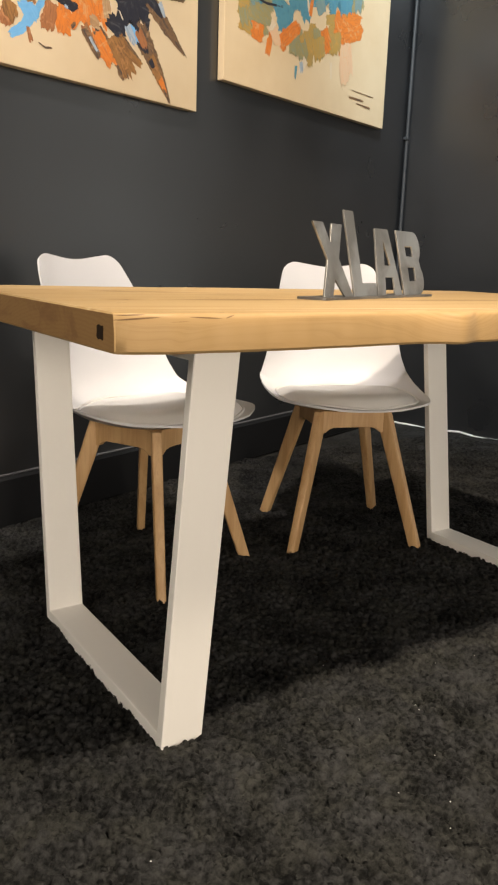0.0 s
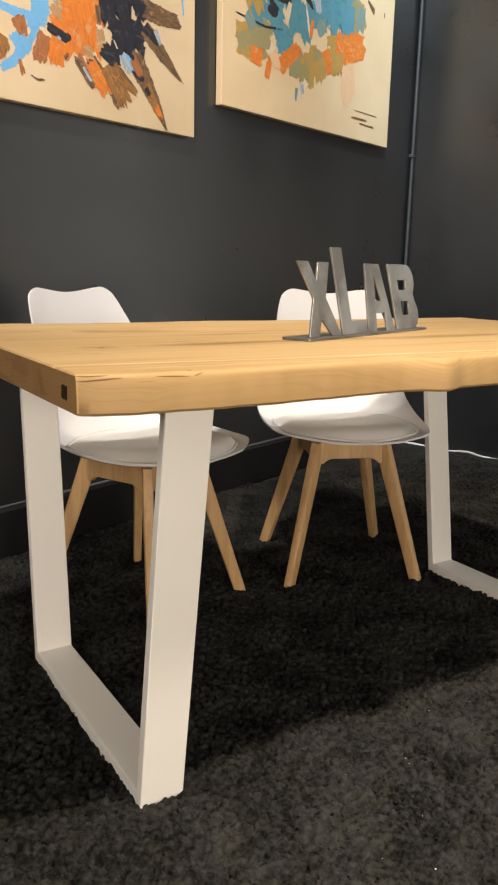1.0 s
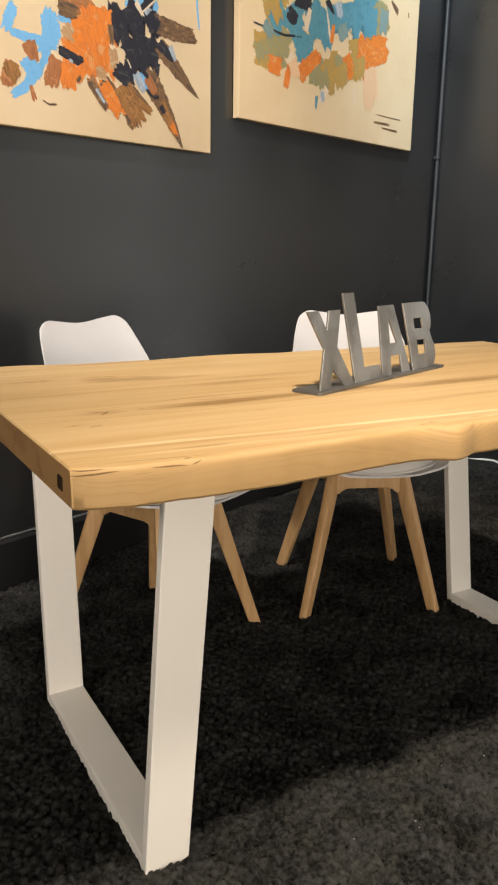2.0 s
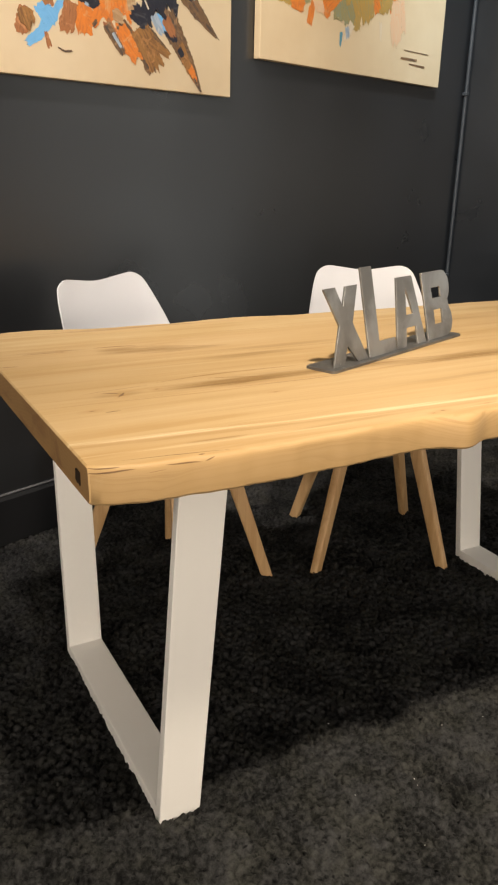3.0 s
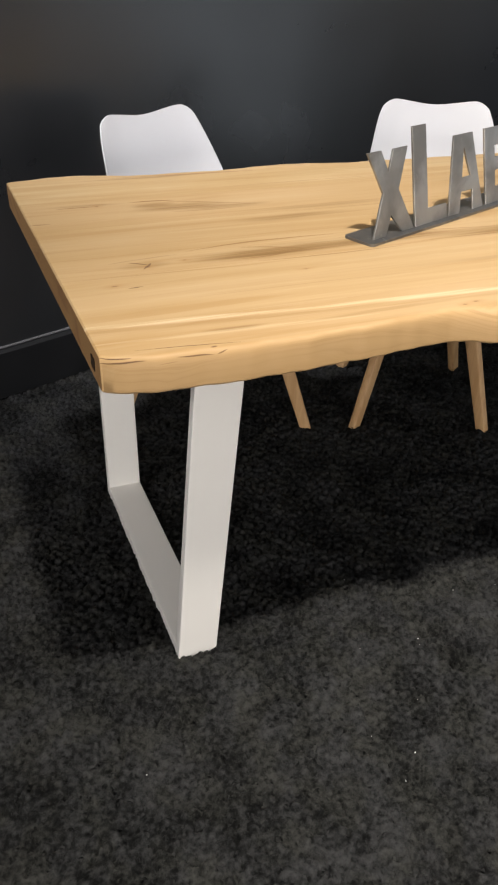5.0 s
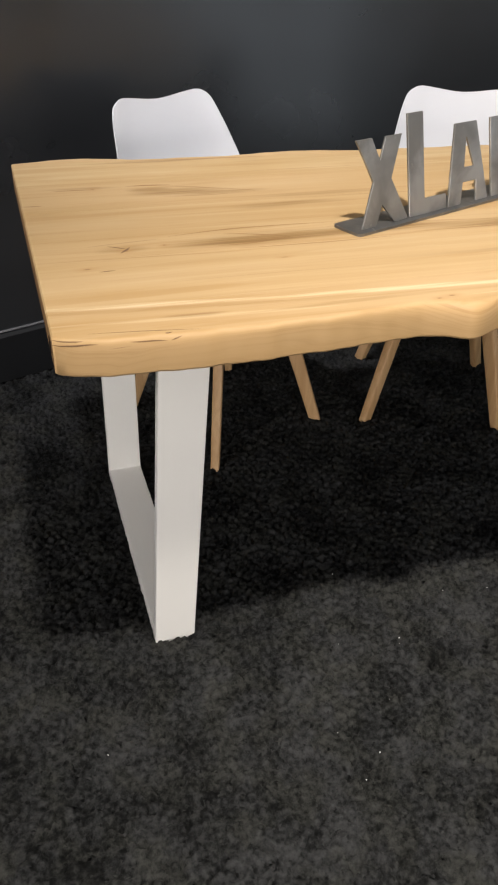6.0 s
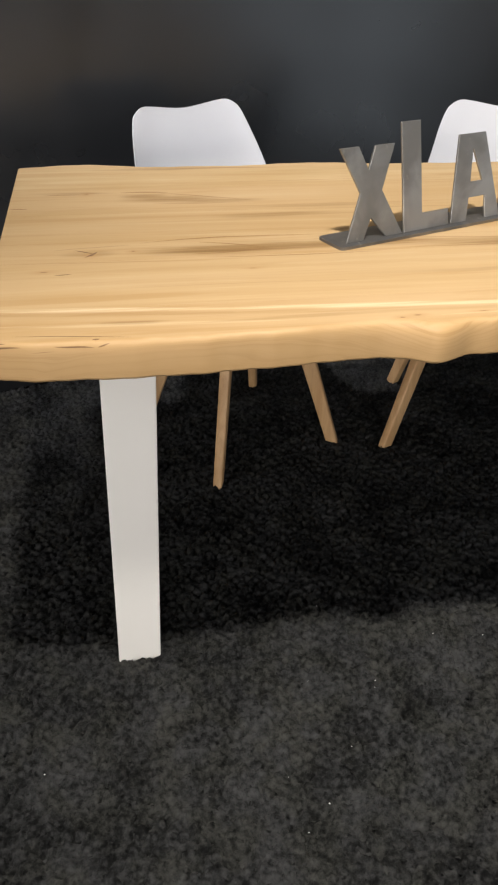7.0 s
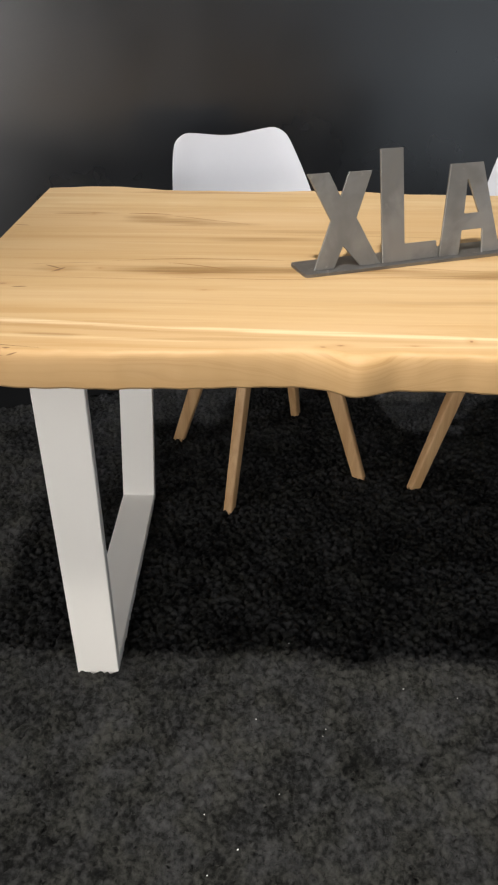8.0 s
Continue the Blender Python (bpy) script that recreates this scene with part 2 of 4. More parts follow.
def make_leg_wood():
    m = material("beech_leg")
    n = Nodes(m)
    at = n.coords((30, 30, 3))
    g = n.noise(at, 1.5, 4, 0.6, 0.6)
    f = n.noise(n.coords((260, 260, 9)), 1.0, 3, 0.6)
    c = n.mix(n.span(g, 0.3, 0.7), (0.47, 0.275, 0.12), (0.58, 0.365, 0.18))
    c = n.mix(n.span(f, 0.5, 0.8, 0, 0.3), c, (0.26, 0.13, 0.05))
    n.colour(c)
    n.rough(0.5)
    n.bump(f, 0.12, 0.0004)
    return m


def make_end_grain():
    """Sawn oak end: arcs of growth rings, saw scratches and darker heart patches."""
    m = material("oak_end_grain")
    n = Nodes(m)
    rings = n.node("ShaderNodeTexWave", wave_type="RINGS", rings_direction="X")
    n.put(rings.inputs["Vector"], n.coords((1, 1, 1.4), (0, -0.15, -0.2)))
    for key, value in (("Scale", 36.0), ("Distortion", 3.0), ("Detail", 2.0), ("Detail Scale", 1.5)):
        n.put(rings.inputs[key], value)
    heart = n.noise(n.coords((1, 9, 22)), 1.0, 4, 0.6, 0.8)
    fine = n.noise(n.coords((200, 300, 300)), 1.0, 2, 0.5)
    c = n.mix(n.span(rings.outputs["Fac"], 0.3, 1.0, 0, 0.22), (0.335, 0.188, 0.072), (0.24, 0.122, 0.043))
    c = n.mix(n.span(heart, 0.48, 0.68, 0, 0.75), c, (0.22, 0.105, 0.04))
    c = n.mix(n.span(fine, 0.5, 0.8, 0, 0.3), c, (0.26, 0.13, 0.05))
    n.colour(c)
    n.rough(0.6)
    n.bump(fine, 0.2, 0.0006)
    return m


def make_paint(name, low, high, rough, grain, spec=0.5, bump=0.1):
    """Painted or moulded surface: two tones in soft clouds, and a fine roller or moulding grain."""
    m = material(name, spec=spec)
    n = Nodes(m)
    cloud = n.noise(n.coords(), 2.3, 4, 0.55)
    fine = n.noise(n.coords(), grain, 3, 0.6)
    n.colour(n.mix(n.span(n.math("ADD", n.math("MULTIPLY", cloud, 0.75), n.math("MULTIPLY", fine, 0.25)), 0.35, 0.65), low, high))
    n.rough(n.span(cloud, 0.3, 0.7, rough - 0.05, rough + 0.05))
    n.bump(fine, bump, 0.001)
    return m


def make_steel(name, low, high):
    """Raw brushed plate steel with mill marks, grease clouds and pale scratches."""
    m = material(name, metal=1.0)
    n = Nodes(m)
    cloud = n.noise(n.coords((5, 5, 5)), 2.0, 4, 0.5, 0.4)
    spots = n.noise(n.coords((40, 40, 40)), 1.5, 3, 0.6)
    brush = n.noise(n.coords((30, 30, 700)), 1.0, 3, 0.6)
    c = n.mix(n.span(cloud, 0.35, 0.68), low, high)
    c = n.mix(n.span(spots, 0.62, 0.75, 0, 0.35), c, (0.45, 0.43, 0.39))
    n.colour(c)
    n.rough(n.span(cloud, 0.3, 0.7, 0.58, 0.44))
    n.bump(brush, 0.12, 0.0004)
    return m


def make_carpet(name, low, high):
    m = material(name, rough=0.95, spec=0.15)
    n = Nodes(m)
    patch = n.noise(n.coords(), 7.0, 4, 0.6, 0.5)
    tuft = n.noise(n.coords(), 74.0, 4, 0.68)
    r = n.node("ShaderNodeNewGeometry").outputs["Random Per Island"]
    v = n.math("ADD", n.math("MULTIPLY", patch, 0.38), n.math("ADD", n.math("MULTIPLY", tuft, 0.54), n.math("MULTIPLY", r, 0.08)))
    hue = n.noise(n.coords(), 13.0, 2, 0.5)
    c = n.mix(n.span(v, 0.38, 0.66), low, high)
    n.colour(n.mix(n.span(hue, 0.42, 0.62, 0, 0.8), c, n.mix(1.0, c, (1.03, 1.02, 0.90), "MULTIPLY")))
    n.bump(tuft, 0.35, 0.003)
    return m


def make_canvas():
    m = material("primed_canvas", rough=0.8, spec=0.2)
    n = Nodes(m)
    cloud = n.noise(n.coords(), 3.0, 4, 0.6)
    weave = n.noise(n.coords((1, 1, 1)), 420, 2, 0.5)
    n.colour(n.mix(n.span(cloud, 0.3, 0.7), (0.65, 0.505, 0.325), (0.70, 0.565, 0.38)))
    n.bump(weave, 0.25, 0.0006)
    return m


def make_stroke_paint(name, base, second, third, amount=0.5, soft=False):
    """Acrylic dragged with a knife or a half-dry brush: streaks of a second and third colour along the pull, thin at its rim and ends."""
    m = material(name, rough=0.55, spec=0.35)
    n = Nodes(m)
    r = n.random()
    shift = n.node("ShaderNodeCombineXYZ")
    n.put(shift.inputs[0], n.math("MULTIPLY", r, 31.0))
    n.put(shift.inputs[2], n.math("MULTIPLY", r, 17.0))
    pull = n.add(n.node("ShaderNodeUVMap", uv_map="pull").outputs[0], shift.outputs[0])

    def stretched(x, y):
        mp = n.node("ShaderNodeMapping")
        n.put(mp.inputs["Vector"], pull)
        mp.inputs["Scale"].default_value = (x, y, 1.0)
        return mp.outputs[0]

    s = n.noise(stretched(4.0, 24.0), 1.4, 5, 0.66, 0.9)
    blots = n.noise(n.add(n.coords((26, 26, 26)), shift.outputs[0]), 1.0, 5, 0.65, 1.4)
    c = n.mix(n.span(s, 0.45, 0.62, 0, amount), base, second)
    n.colour(n.mix(n.span(blots, 0.54, 0.68, 0, amount), c, third))
    n.bump(s, 0.3, 0.0008)
    # how much of the ground the paint covers
    rim = n.node("ShaderNodeSeparateXYZ")
    n.put(rim.inputs[0], n.node("ShaderNodeUVMap", uv_map="rim").outputs[0])
    across = n.math("SUBTRACT", 1.0, n.math("ABSOLUTE", n.math("SUBTRACT", n.math("MULTIPLY", rim.outputs[1], 2.0), 1.0)))
    ends = n.math("MINIMUM", rim.outputs[0], n.math("SUBTRACT", 1.0, rim.outputs[0]))
    inside = n.math("MINIMUM", n.math("MULTIPLY", across, 2.4 if soft else 4.5), n.math("MULTIPLY", ends, 4.5 if soft else 7.0), True)
    dry = n.math("MULTIPLY", n.noise(stretched(4.0, 30.0), 2.0, 6, 0.75, 0.6), 0.95 if soft else 0.80)
    cover = n.span(n.math("SUBTRACT", inside, dry), -0.02, 0.02)
    bare = n.node("ShaderNodeBsdfTransparent")
    both = n.node("ShaderNodeMixShader")
    n.put(both.inputs[0], cover)
    n.put(both.inputs[1], bare.outputs[0])
    n.put(both.inputs[2], n.b.outputs[0])
    n.put(n.t.nodes["Material Output"].inputs["Surface"], both.outputs[0])
    return m


OAK = make_oak()
OAK_END = make_end_grain()
LEG_WOOD = make_leg_wood()
WALL = make_paint("charcoal_wall_paint", (0.0130, 0.0138, 0.0152), (0.0170, 0.0180, 0.0200), 0.31, 160, 1.0, 0.07)
CEILING_PAINT = make_paint("ceiling_paint", (0.10, 0.10, 0.10), (0.12, 0.12, 0.12), 0.8, 90)
SKIRTING_PAINT = make_paint("skirting_gloss", (0.007, 0.0074, 0.008), (0.010, 0.0104, 0.0115), 0.5, 120, 0.2)
WHITE_STEEL = make_paint("white_powder_coat", (0.86, 0.835, 0.785), (0.89, 0.865, 0.815), 0.42, 900, 0.4, 0.06)
WHITE_PLASTIC = make_paint("white_polypropylene", (0.62, 0.62, 0.635), (0.66, 0.66, 0.675), 0.40, 700, 0.4, 0.03)
PAD = make_paint("pale_leatherette", (0.66, 0.65, 0.63), (0.72, 0.71, 0.69), 0.52, 380, 0.35, 0.2)
STEEL = make_steel("raw_steel", (0.24, 0.234, 0.222), (0.40, 0.39, 0.37))
# darker copy of the steel: the plate's dim ceiling reflection put into its colour
SHADED_STEEL = make_steel("shaded_plate_steel", (0.19, 0.19, 0.19), (0.29, 0.285, 0.28))
CARPET = make_carpet("black_carpet_backing", (0.0014, 0.0014, 0.0014), (0.0368, 0.0370, 0.0366))
PILE = make_carpet("black_carpet_pile", (0.0022, 0.0022, 0.0022), (0.0368, 0.0370, 0.0366))
PIPE_PAINT = make_paint("grey_pipe_paint", (0.030, 0.034, 0.038), (0.042, 0.047, 0.052), 0.4, 200, 0.5)
# pale grey that paints the light caught by the baseboard's top edge
LIT_EDGE = make_paint("lit_skirting_edge", (0.09, 0.09, 0.095), (0.13, 0.13, 0.135), 0.4, 200, 0.5)
WHITE_LINE = material("floor_line_white", (0.75, 0.75, 0.72), 0.4)
CANVAS = make_canvas()
DARK_VOID = make_paint("charred_knot", (0.02, 0.012, 0.007), (0.06, 0.034, 0.018), 0.85, 300, 0.2, 0.5)
LINT = material("white_lint", (0.8, 0.8, 0.78), 0.8)

# ---- mesh helpers ----


def part(name, bm, mat, parent=None, label="", smooth=False):
    me = bpy.data.meshes.new(name)
    bmesh.ops.recalc_face_normals(bm, faces=bm.faces)
    for f in bm.faces:
        f.smooth = smooth
    bm.to_mesh(me)
    bm.free()
    if smooth:
        me.set_sharp_from_angle(angle=radians(38))
    for one in mat if isinstance(mat, (list, tuple)) else [mat]:
        me.materials.append(one)
    ob = new(name, me)
    ob.parent = parent
    if label:
        tagged(ob, label)
    return ob


def thing(name, place, label, category, group="", turn=0.0, kind=""):
    ob = new(name)
    ob.matrix_world = pose(*place, 0, 0, turn)
    ob.empty_display_size = 0.05
    return tagged(ob, label, category, group, kind)


def slab(x0, x1, y0, y1, z0, z1, bevel=0.0, segments=2):
    bm = bmesh.new()
    bmesh.ops.create_cube(bm, size=1, matrix=Matrix.Translation(((x0 + x1) / 2, (y0 + y1) / 2, (z0 + z1) / 2))
                          @ Matrix.Diagonal((x1 - x0, y1 - y0, z1 - z0, 1)))
    if bevel:
        bmesh.ops.bevel(bm, geom=bm.edges[:], offset=bevel, segments=segments, profile=0.5, affect="EDGES")
    return bm


def prism(outline, holes, depth, bevel=0.0):
    """A plate in the x-z plane, from y=0 to y=depth, with an outline and holes."""
    bm = bmesh.new()
    edges = []
    for loop in (outline, *holes):
        vs = [bm.verts.new((x, 0, z)) for x, z in loop]
        edges += [bm.edges.new((vs[i], vs[(i + 1) % len(vs)])) for i in range(len(vs))]
    bmesh.ops.triangle_fill(bm, edges=edges, use_beauty=True, normal=(0, -1, 0))
    bmesh.ops.dissolve_limit(bm, angle_limit=0.01, verts=bm.verts, edges=[e for e in bm.edges if len(e.link_faces) == 2])
    got = bmesh.ops.extrude_face_region(bm, geom=bm.faces[:])
    bmesh.ops.translate(bm, vec=(0, depth, 0), verts=[v for v in got["geom"] if isinstance(v, bmesh.types.BMVert)])
    bmesh.ops.recalc_face_normals(bm, faces=bm.faces)
    if bevel:
        sharp = [e for e in bm.edges if len(e.link_faces) == 2 and e.calc_face_angle(0) > 0.6]
        bmesh.ops.bevel(bm, geom=sharp, offset=bevel, segments=1, profile=0.5, affect="EDGES")
    return bm


def sweep(points, sections):
    """A closed skin over cross-sections: sections is a list of rings, each a list of places."""
    bm = bmesh.new()
    rings = [[bm.verts.new(p) for p in ring] for ring in sections]
    for a, b in zip(rings, rings[1:]):
        for i in range(len(a)):
            j = (i + 1) % len(a)
            bm.faces.new((a[i], a[j], b[j], b[i]))
    bm.faces.new(rings[0][::-1])
    bm.faces.new(rings[-1])
    return bm


def tube(points, radius, sides=10):
    pts = [Vector(p) for p in points]
    rings = []
    for i, p in enumerate(pts):
        d = (pts[min(i + 1, len(pts) - 1)] - pts[max(i - 1, 0)]).normalized()
        a = d.cross(Vector((0.3, 0.2, 1)) if abs(d.z) < 0.9 else Vector((1, 0.1, 0))).normalized()
        b = d.cross(a)
        rings.append([p + radius * (a * math.cos(k * math.tau / sides) + b * math.sin(k * math.tau / sides)) for k in range(sides)])
    return sweep(pts, rings)


def smoothly(x, xs, ys):
    """A smooth curve through a few knots (Catmull-Rom on even steps)."""
    x = min(max(x, xs[0]), xs[-1])
    i = max(k for k in range(len(xs) - 1) if xs[k] <= x + 1e-9)
    f = (x - xs[i]) / (xs[i + 1] - xs[i])
    p0, p1, p2, p3 = ys[max(i - 1, 0)], ys[i], ys[i + 1], ys[min(i + 2, len(ys) - 1)]
    return 0.5 * (2 * p1 + (p2 - p0) * f + (2 * p0 - 5 * p1 + 4 * p2 - p3) * f * f + (3 * p1 - p0 - 3 * p2 + p3) * f ** 3)


# ---- the room ----
# the back wall runs at WALL_TURN to the table; its own x axis starts at (0, WALL_Y)
WALL_TURN, WALL_Y = 18.78, 1.30
ROOM = pose(0, WALL_Y, 0, 0, 0, WALL_TURN)
CORNER, LEFT_END, DEPTH, HEIGHT = 2.683, -4.0, 6.5, 3.6


def setting(name, bm, mat, label, category, parent_pose=ROOM):
    ob = part(name, bm, mat)
    ob.matrix_world = parent_pose
    return tagged(ob, label, category, kind="structure")


setting("wall_back", slab(LEFT_END - 0.1, CORNER + 0.1, 0, 0.12, -0.05, HEIGHT), WALL, "charcoal satin-painted back wall", "wall")
# the side wall stops short at a wide opening to the next showroom
OPEN_NEAR, OPEN_FAR, OPEN_TOP = -1.45, -4.2, 2.5
setting("wall_side", slab(CORNER, CORNER + 0.12, OPEN_NEAR, 0, -0.05, HEIGHT), WALL, "charcoal satin-painted side wall", "wall")
setting("wall_side_far", slab(CORNER, CORNER + 0.12, -DEPTH, OPEN_FAR, -0.05, HEIGHT), WALL, "plain charcoal side wall past the opening", "wall")
setting("wall_side_lintel", slab(CORNER, CORNER + 0.12, OPEN_FAR, OPEN_NEAR, OPEN_TOP, HEIGHT), WALL, "plain charcoal wall above the opening", "wall")
setting("wall_left", slab(LEFT_END - 0.12, LEFT_END, -DEPTH, 0, -0.05, HEIGHT), WALL, "plain charcoal wall far from the table", "wall")
setting("wall_front", slab(LEFT_END - 0.1, CORNER + 0.1, -DEPTH - 0.12, -DEPTH, -0.05, HEIGHT), WALL, "plain charcoal wall facing the table", "wall")
setting("ceiling", slab(LEFT_END - 0.1, CORNER + 0.1, -DEPTH - 0.1, 0.1, HEIGHT, HEIGHT + 0.1), CEILING_PAINT, "plain dark ceiling", "ceiling")


def skirting(length):
    bm = prism([(0, 0), (0.014, 0), (0.020, 0.147), (0.012, 0.156), (0, 0.157)], [], length)
    return bm


sk = setting("baseboard_back", skirting(CORNER - LEFT_END - 0.002), SKIRTING_PAINT, "dark painted baseboard along the back wall", "baseboard")
sk.matrix_world = ROOM @ pose(LEFT_END, 0, 0, 0, 0, -90)
# added pale strip: the highlight along the baseboard's top
setting("trim", slab(LEFT_END, CORNER - 0.03, -0.0085, -0.0005, 0.1572, 0.1625, 0.0015, 1), LIT_EDGE, "thin pale strip painted as the lit top edge of the baseboard", "trim")

# ---- the carpet ----


def clouds(nx, ny, cells, rng):
    """Smooth random field of nx x ny samples with about that many cells across."""
    cx, cy = max(int(cells), 2), max(int(cells * ny / nx), 2)
    g = rng.random((cx + 3, cy + 3))
    x, y = np.linspace(0, cx, nx), np.linspace(0, cy, ny)
    i, j = x.astype(int), y.astype(int)
    fx, fy = (x - i)[:, None], (y - j)[None, :]
    fx, fy = fx * fx * (3 - 2 * fx), fy * fy * (3 - 2 * fy)
    a, b = g[np.ix_(i, j)], g[np.ix_(i + 1, j)]
    c, d = g[np.ix_(i, j + 1)], g[np.ix_(i + 1, j + 1)]
    return (a * (1 - fx) + b * fx) * (1 - fy) + (c * (1 - fx) + d * fx) * fy


def mesh_from(name, verts, faces_flat, corners, mat):
    me = bpy.data.meshes.new(name)
    me.vertices.add(len(verts))
    me.vertices.foreach_set("co", np.asarray(verts, np.float32).ravel())
    n = len(faces_flat) // corners
    me.loops.add(len(faces_flat))
    me.loops.foreach_set("vertex_index", np.asarray(faces_flat, np.int32))
    me.polygons.add(n)
    me.polygons.foreach_set("loop_start", np.arange(0, n * corners, corners, dtype=np.int32))
    me.polygons.foreach_set("use_smooth", np.ones(n, bool))
    me.update()
    me.validate()
    me.materials.append(mat)
    return new(name, me)


def build_carpet():
    rng = np.random.default_rng(4)
    setting("floor", slab(LEFT_END, CORNER, -DEPTH, 0, -0.05, -0.012), CARPET, "black carpeted floor", "floor")
    # the stretch in view, with its lumpy pile
    x0, x1, y0, y1, step = -0.75, 2.60, -0.75, 1.75, 0.0034
    nx, ny = int((x1 - x0) / step), int((y1 - y0) / step)

    def tufts(cell, radius, lift):
        """The upper envelope of round tufts, one in each jittered cell, with pits where none reaches."""
        cx, cy = int((x1 - x0) / cell) + 3, int((y1 - y0) / cell) + 3
        sx, sy = rng.random((cx, cy)), rng.random((cx, cy))
        r, up = radius * rng.uniform(0.65, 1.2, (cx, cy)), lift * rng.random((cx, cy))
        px, py = np.meshgrid(np.arange(nx) * step / cell + 1, np.arange(ny) * step / cell + 1, indexing="ij")
        i, j = px.astype(int), py.astype(int)
        best = np.full((nx, ny), -0.004)
        for di in (-1, 0, 1):
            for dj in (-1, 0, 1):
                a, b = np.clip(i + di, 0, cx - 1), np.clip(j + dj, 0, cy - 1)
                d2 = ((px - a - sx[a, b]) ** 2 + (py - b - sy[a, b]) ** 2) * cell * cell
                best = np.maximum(best, up[a, b] + np.sqrt(np.maximum(r[a, b] ** 2 - d2, 0)) - 0.006 * (d2 > r[a, b] ** 2))
        return best

    mound = clouds(nx, ny, 45, rng)
    h = tufts(0.0105, 0.0072, 0.0075) + 0.0030 * clouds(nx, ny, 420, rng) + 0.006 * mound - 0.0160
    edge = np.minimum.reduce([np.arange(nx)[:, None] + 0 * np.arange(ny)[None, :], nx - 1 - np.arange(nx)[:, None] + 0 * np.arange(ny)[None, :],
                              0 * np.arange(nx)[:, None] + np.arange(ny)[None, :], 0 * np.arange(nx)[:, None] + ny - 1 - np.arange(ny)[None, :]])
    h = np.where(edge < 1, -0.0125, h)
    gx, gy = np.meshgrid(np.linspace(x0, x1, nx), np.linspace(y0, y1, ny), indexing="ij")
    gx = gx + (rng.random(gx.shape) - 0.5) * step * 0.7
    gy = gy + (rng.random(gx.shape) - 0.5) * step * 0.7
    keep = gy < WALL_Y + math.tan(radians(WALL_TURN)) * gx + 0.008
    k = np.arange(nx * ny).reshape(nx, ny)
    quads = np.stack([k[:-1, :-1], k[1:, :-1], k[1:, 1:], k[:-1, 1:]], -1)[keep[:-1, :-1] & keep[1:, 1:] & keep[:-1, 1:]]
    ob = mesh_from("carpet_pile", np.stack([gx, gy, h], -1).reshape(-1, 3), quads.ravel(), 4, CARPET)
    tagged(ob, "lumpy black shag carpet pile", "carpet", kind="stuff")
    # loose curls of yarn lying over it, thickest in the lit stretch before the table
    n = 62000
    px = rng.uniform(-0.7, 2.45, n)
    py = rng.uniform(-0.62, 1.65, n)
    dense = (((py < 0.45) & (px < 1.5)) | (rng.random(n) < 0.45)) & (py < WALL_Y + math.tan(radians(WALL_TURN)) * px - 0.03)
    px, py = px[dense], py[dense]
    n = len(px)
    clump = clouds(400, 300, 60, rng)
    ix, iy = ((px + 0.7) / 3.2 * 399).astype(int), ((py + 0.62) / 2.3 * 299).astype(int)
    lean = clump[ix, iy] * math.tau * 2 + rng.normal(0, 0.9, n)
    length = rng.uniform(0.006, 0.011, n)
    width = rng.uniform(0.0013, 0.0026, n)
    dx, dy = np.cos(lean), np.sin(lean)
    base = np.stack([px, py, h[((px - x0) / (x1 - x0) * (nx - 1)).astype(int), ((py - y0) / (y1 - y0) * (ny - 1)).astype(int)] - 0.0015], -1)
    side = np.stack([-dy * width, dx * width, np.zeros(n)], -1)
    mid = base + np.stack([dx * 0.5 * length, dy * 0.5 * length, rng.uniform(0.002, 0.0045, n)], -1)
    tip = base + np.stack([dx * length, dy * length, rng.uniform(-0.001, 0.002, n)], -1)
    verts = np.stack([base - side, base + side, mid + side, mid - side, tip], 1).reshape(-1, 3)
    o = (np.arange(n) * 5)[:, None]
    tris = np.concatenate([o + np.array([[0, 1, 2]]), o + np.array([[0, 2, 3]]), o + np.array([[3, 2, 4]])], 1).ravel()
    ob = mesh_from("carpet_yarn", verts, tris, 3, PILE)
    tagged(ob, "short loose black yarn curls of the carpet", "carpet", kind="stuff")


build_carpet()

# ---- the table ----
TOP, UNDER, LENGTH = 0.750, 0.696, 1.52


def front_edge(x):
    """The live front edge of the slab: straight with a swelling where a branch stood."""
    y = -0.024 * (1 - math.exp(-x / 0.035)) - 0.007 * math.exp(-((x - 0.24) / 0.14) ** 2)
    y += 0.006 * math.exp(-((x - 0.50) / 0.05) ** 2)
    y -= 0.021 * math.exp(-((x - 0.612) / 0.034) ** 2) + 0.010 * math.exp(-((x - 0.84) / 0.10) ** 2)
    return y + 0.0012 * math.sin(x * 61) + 0.0008 * math.sin(x * 143 + 1)


def back_edge(x):
    y = 0.852 + 0.028 * math.exp(-((x - 0.13) / 0.09) ** 2) - 0.047 * (x / LENGTH) + 0.02 * math.exp(-((x - 0.64) / 0.10) ** 2)
    return y + 0.0018 * math.sin(x * 37) + 0.001 * math.sin(x * 91)


def end_x(y, side):
    return 0.004 * math.sin(y * 5 + 1) * 0.3 if side < 0 else LENGTH + 0.002 * math.sin(y * 7)


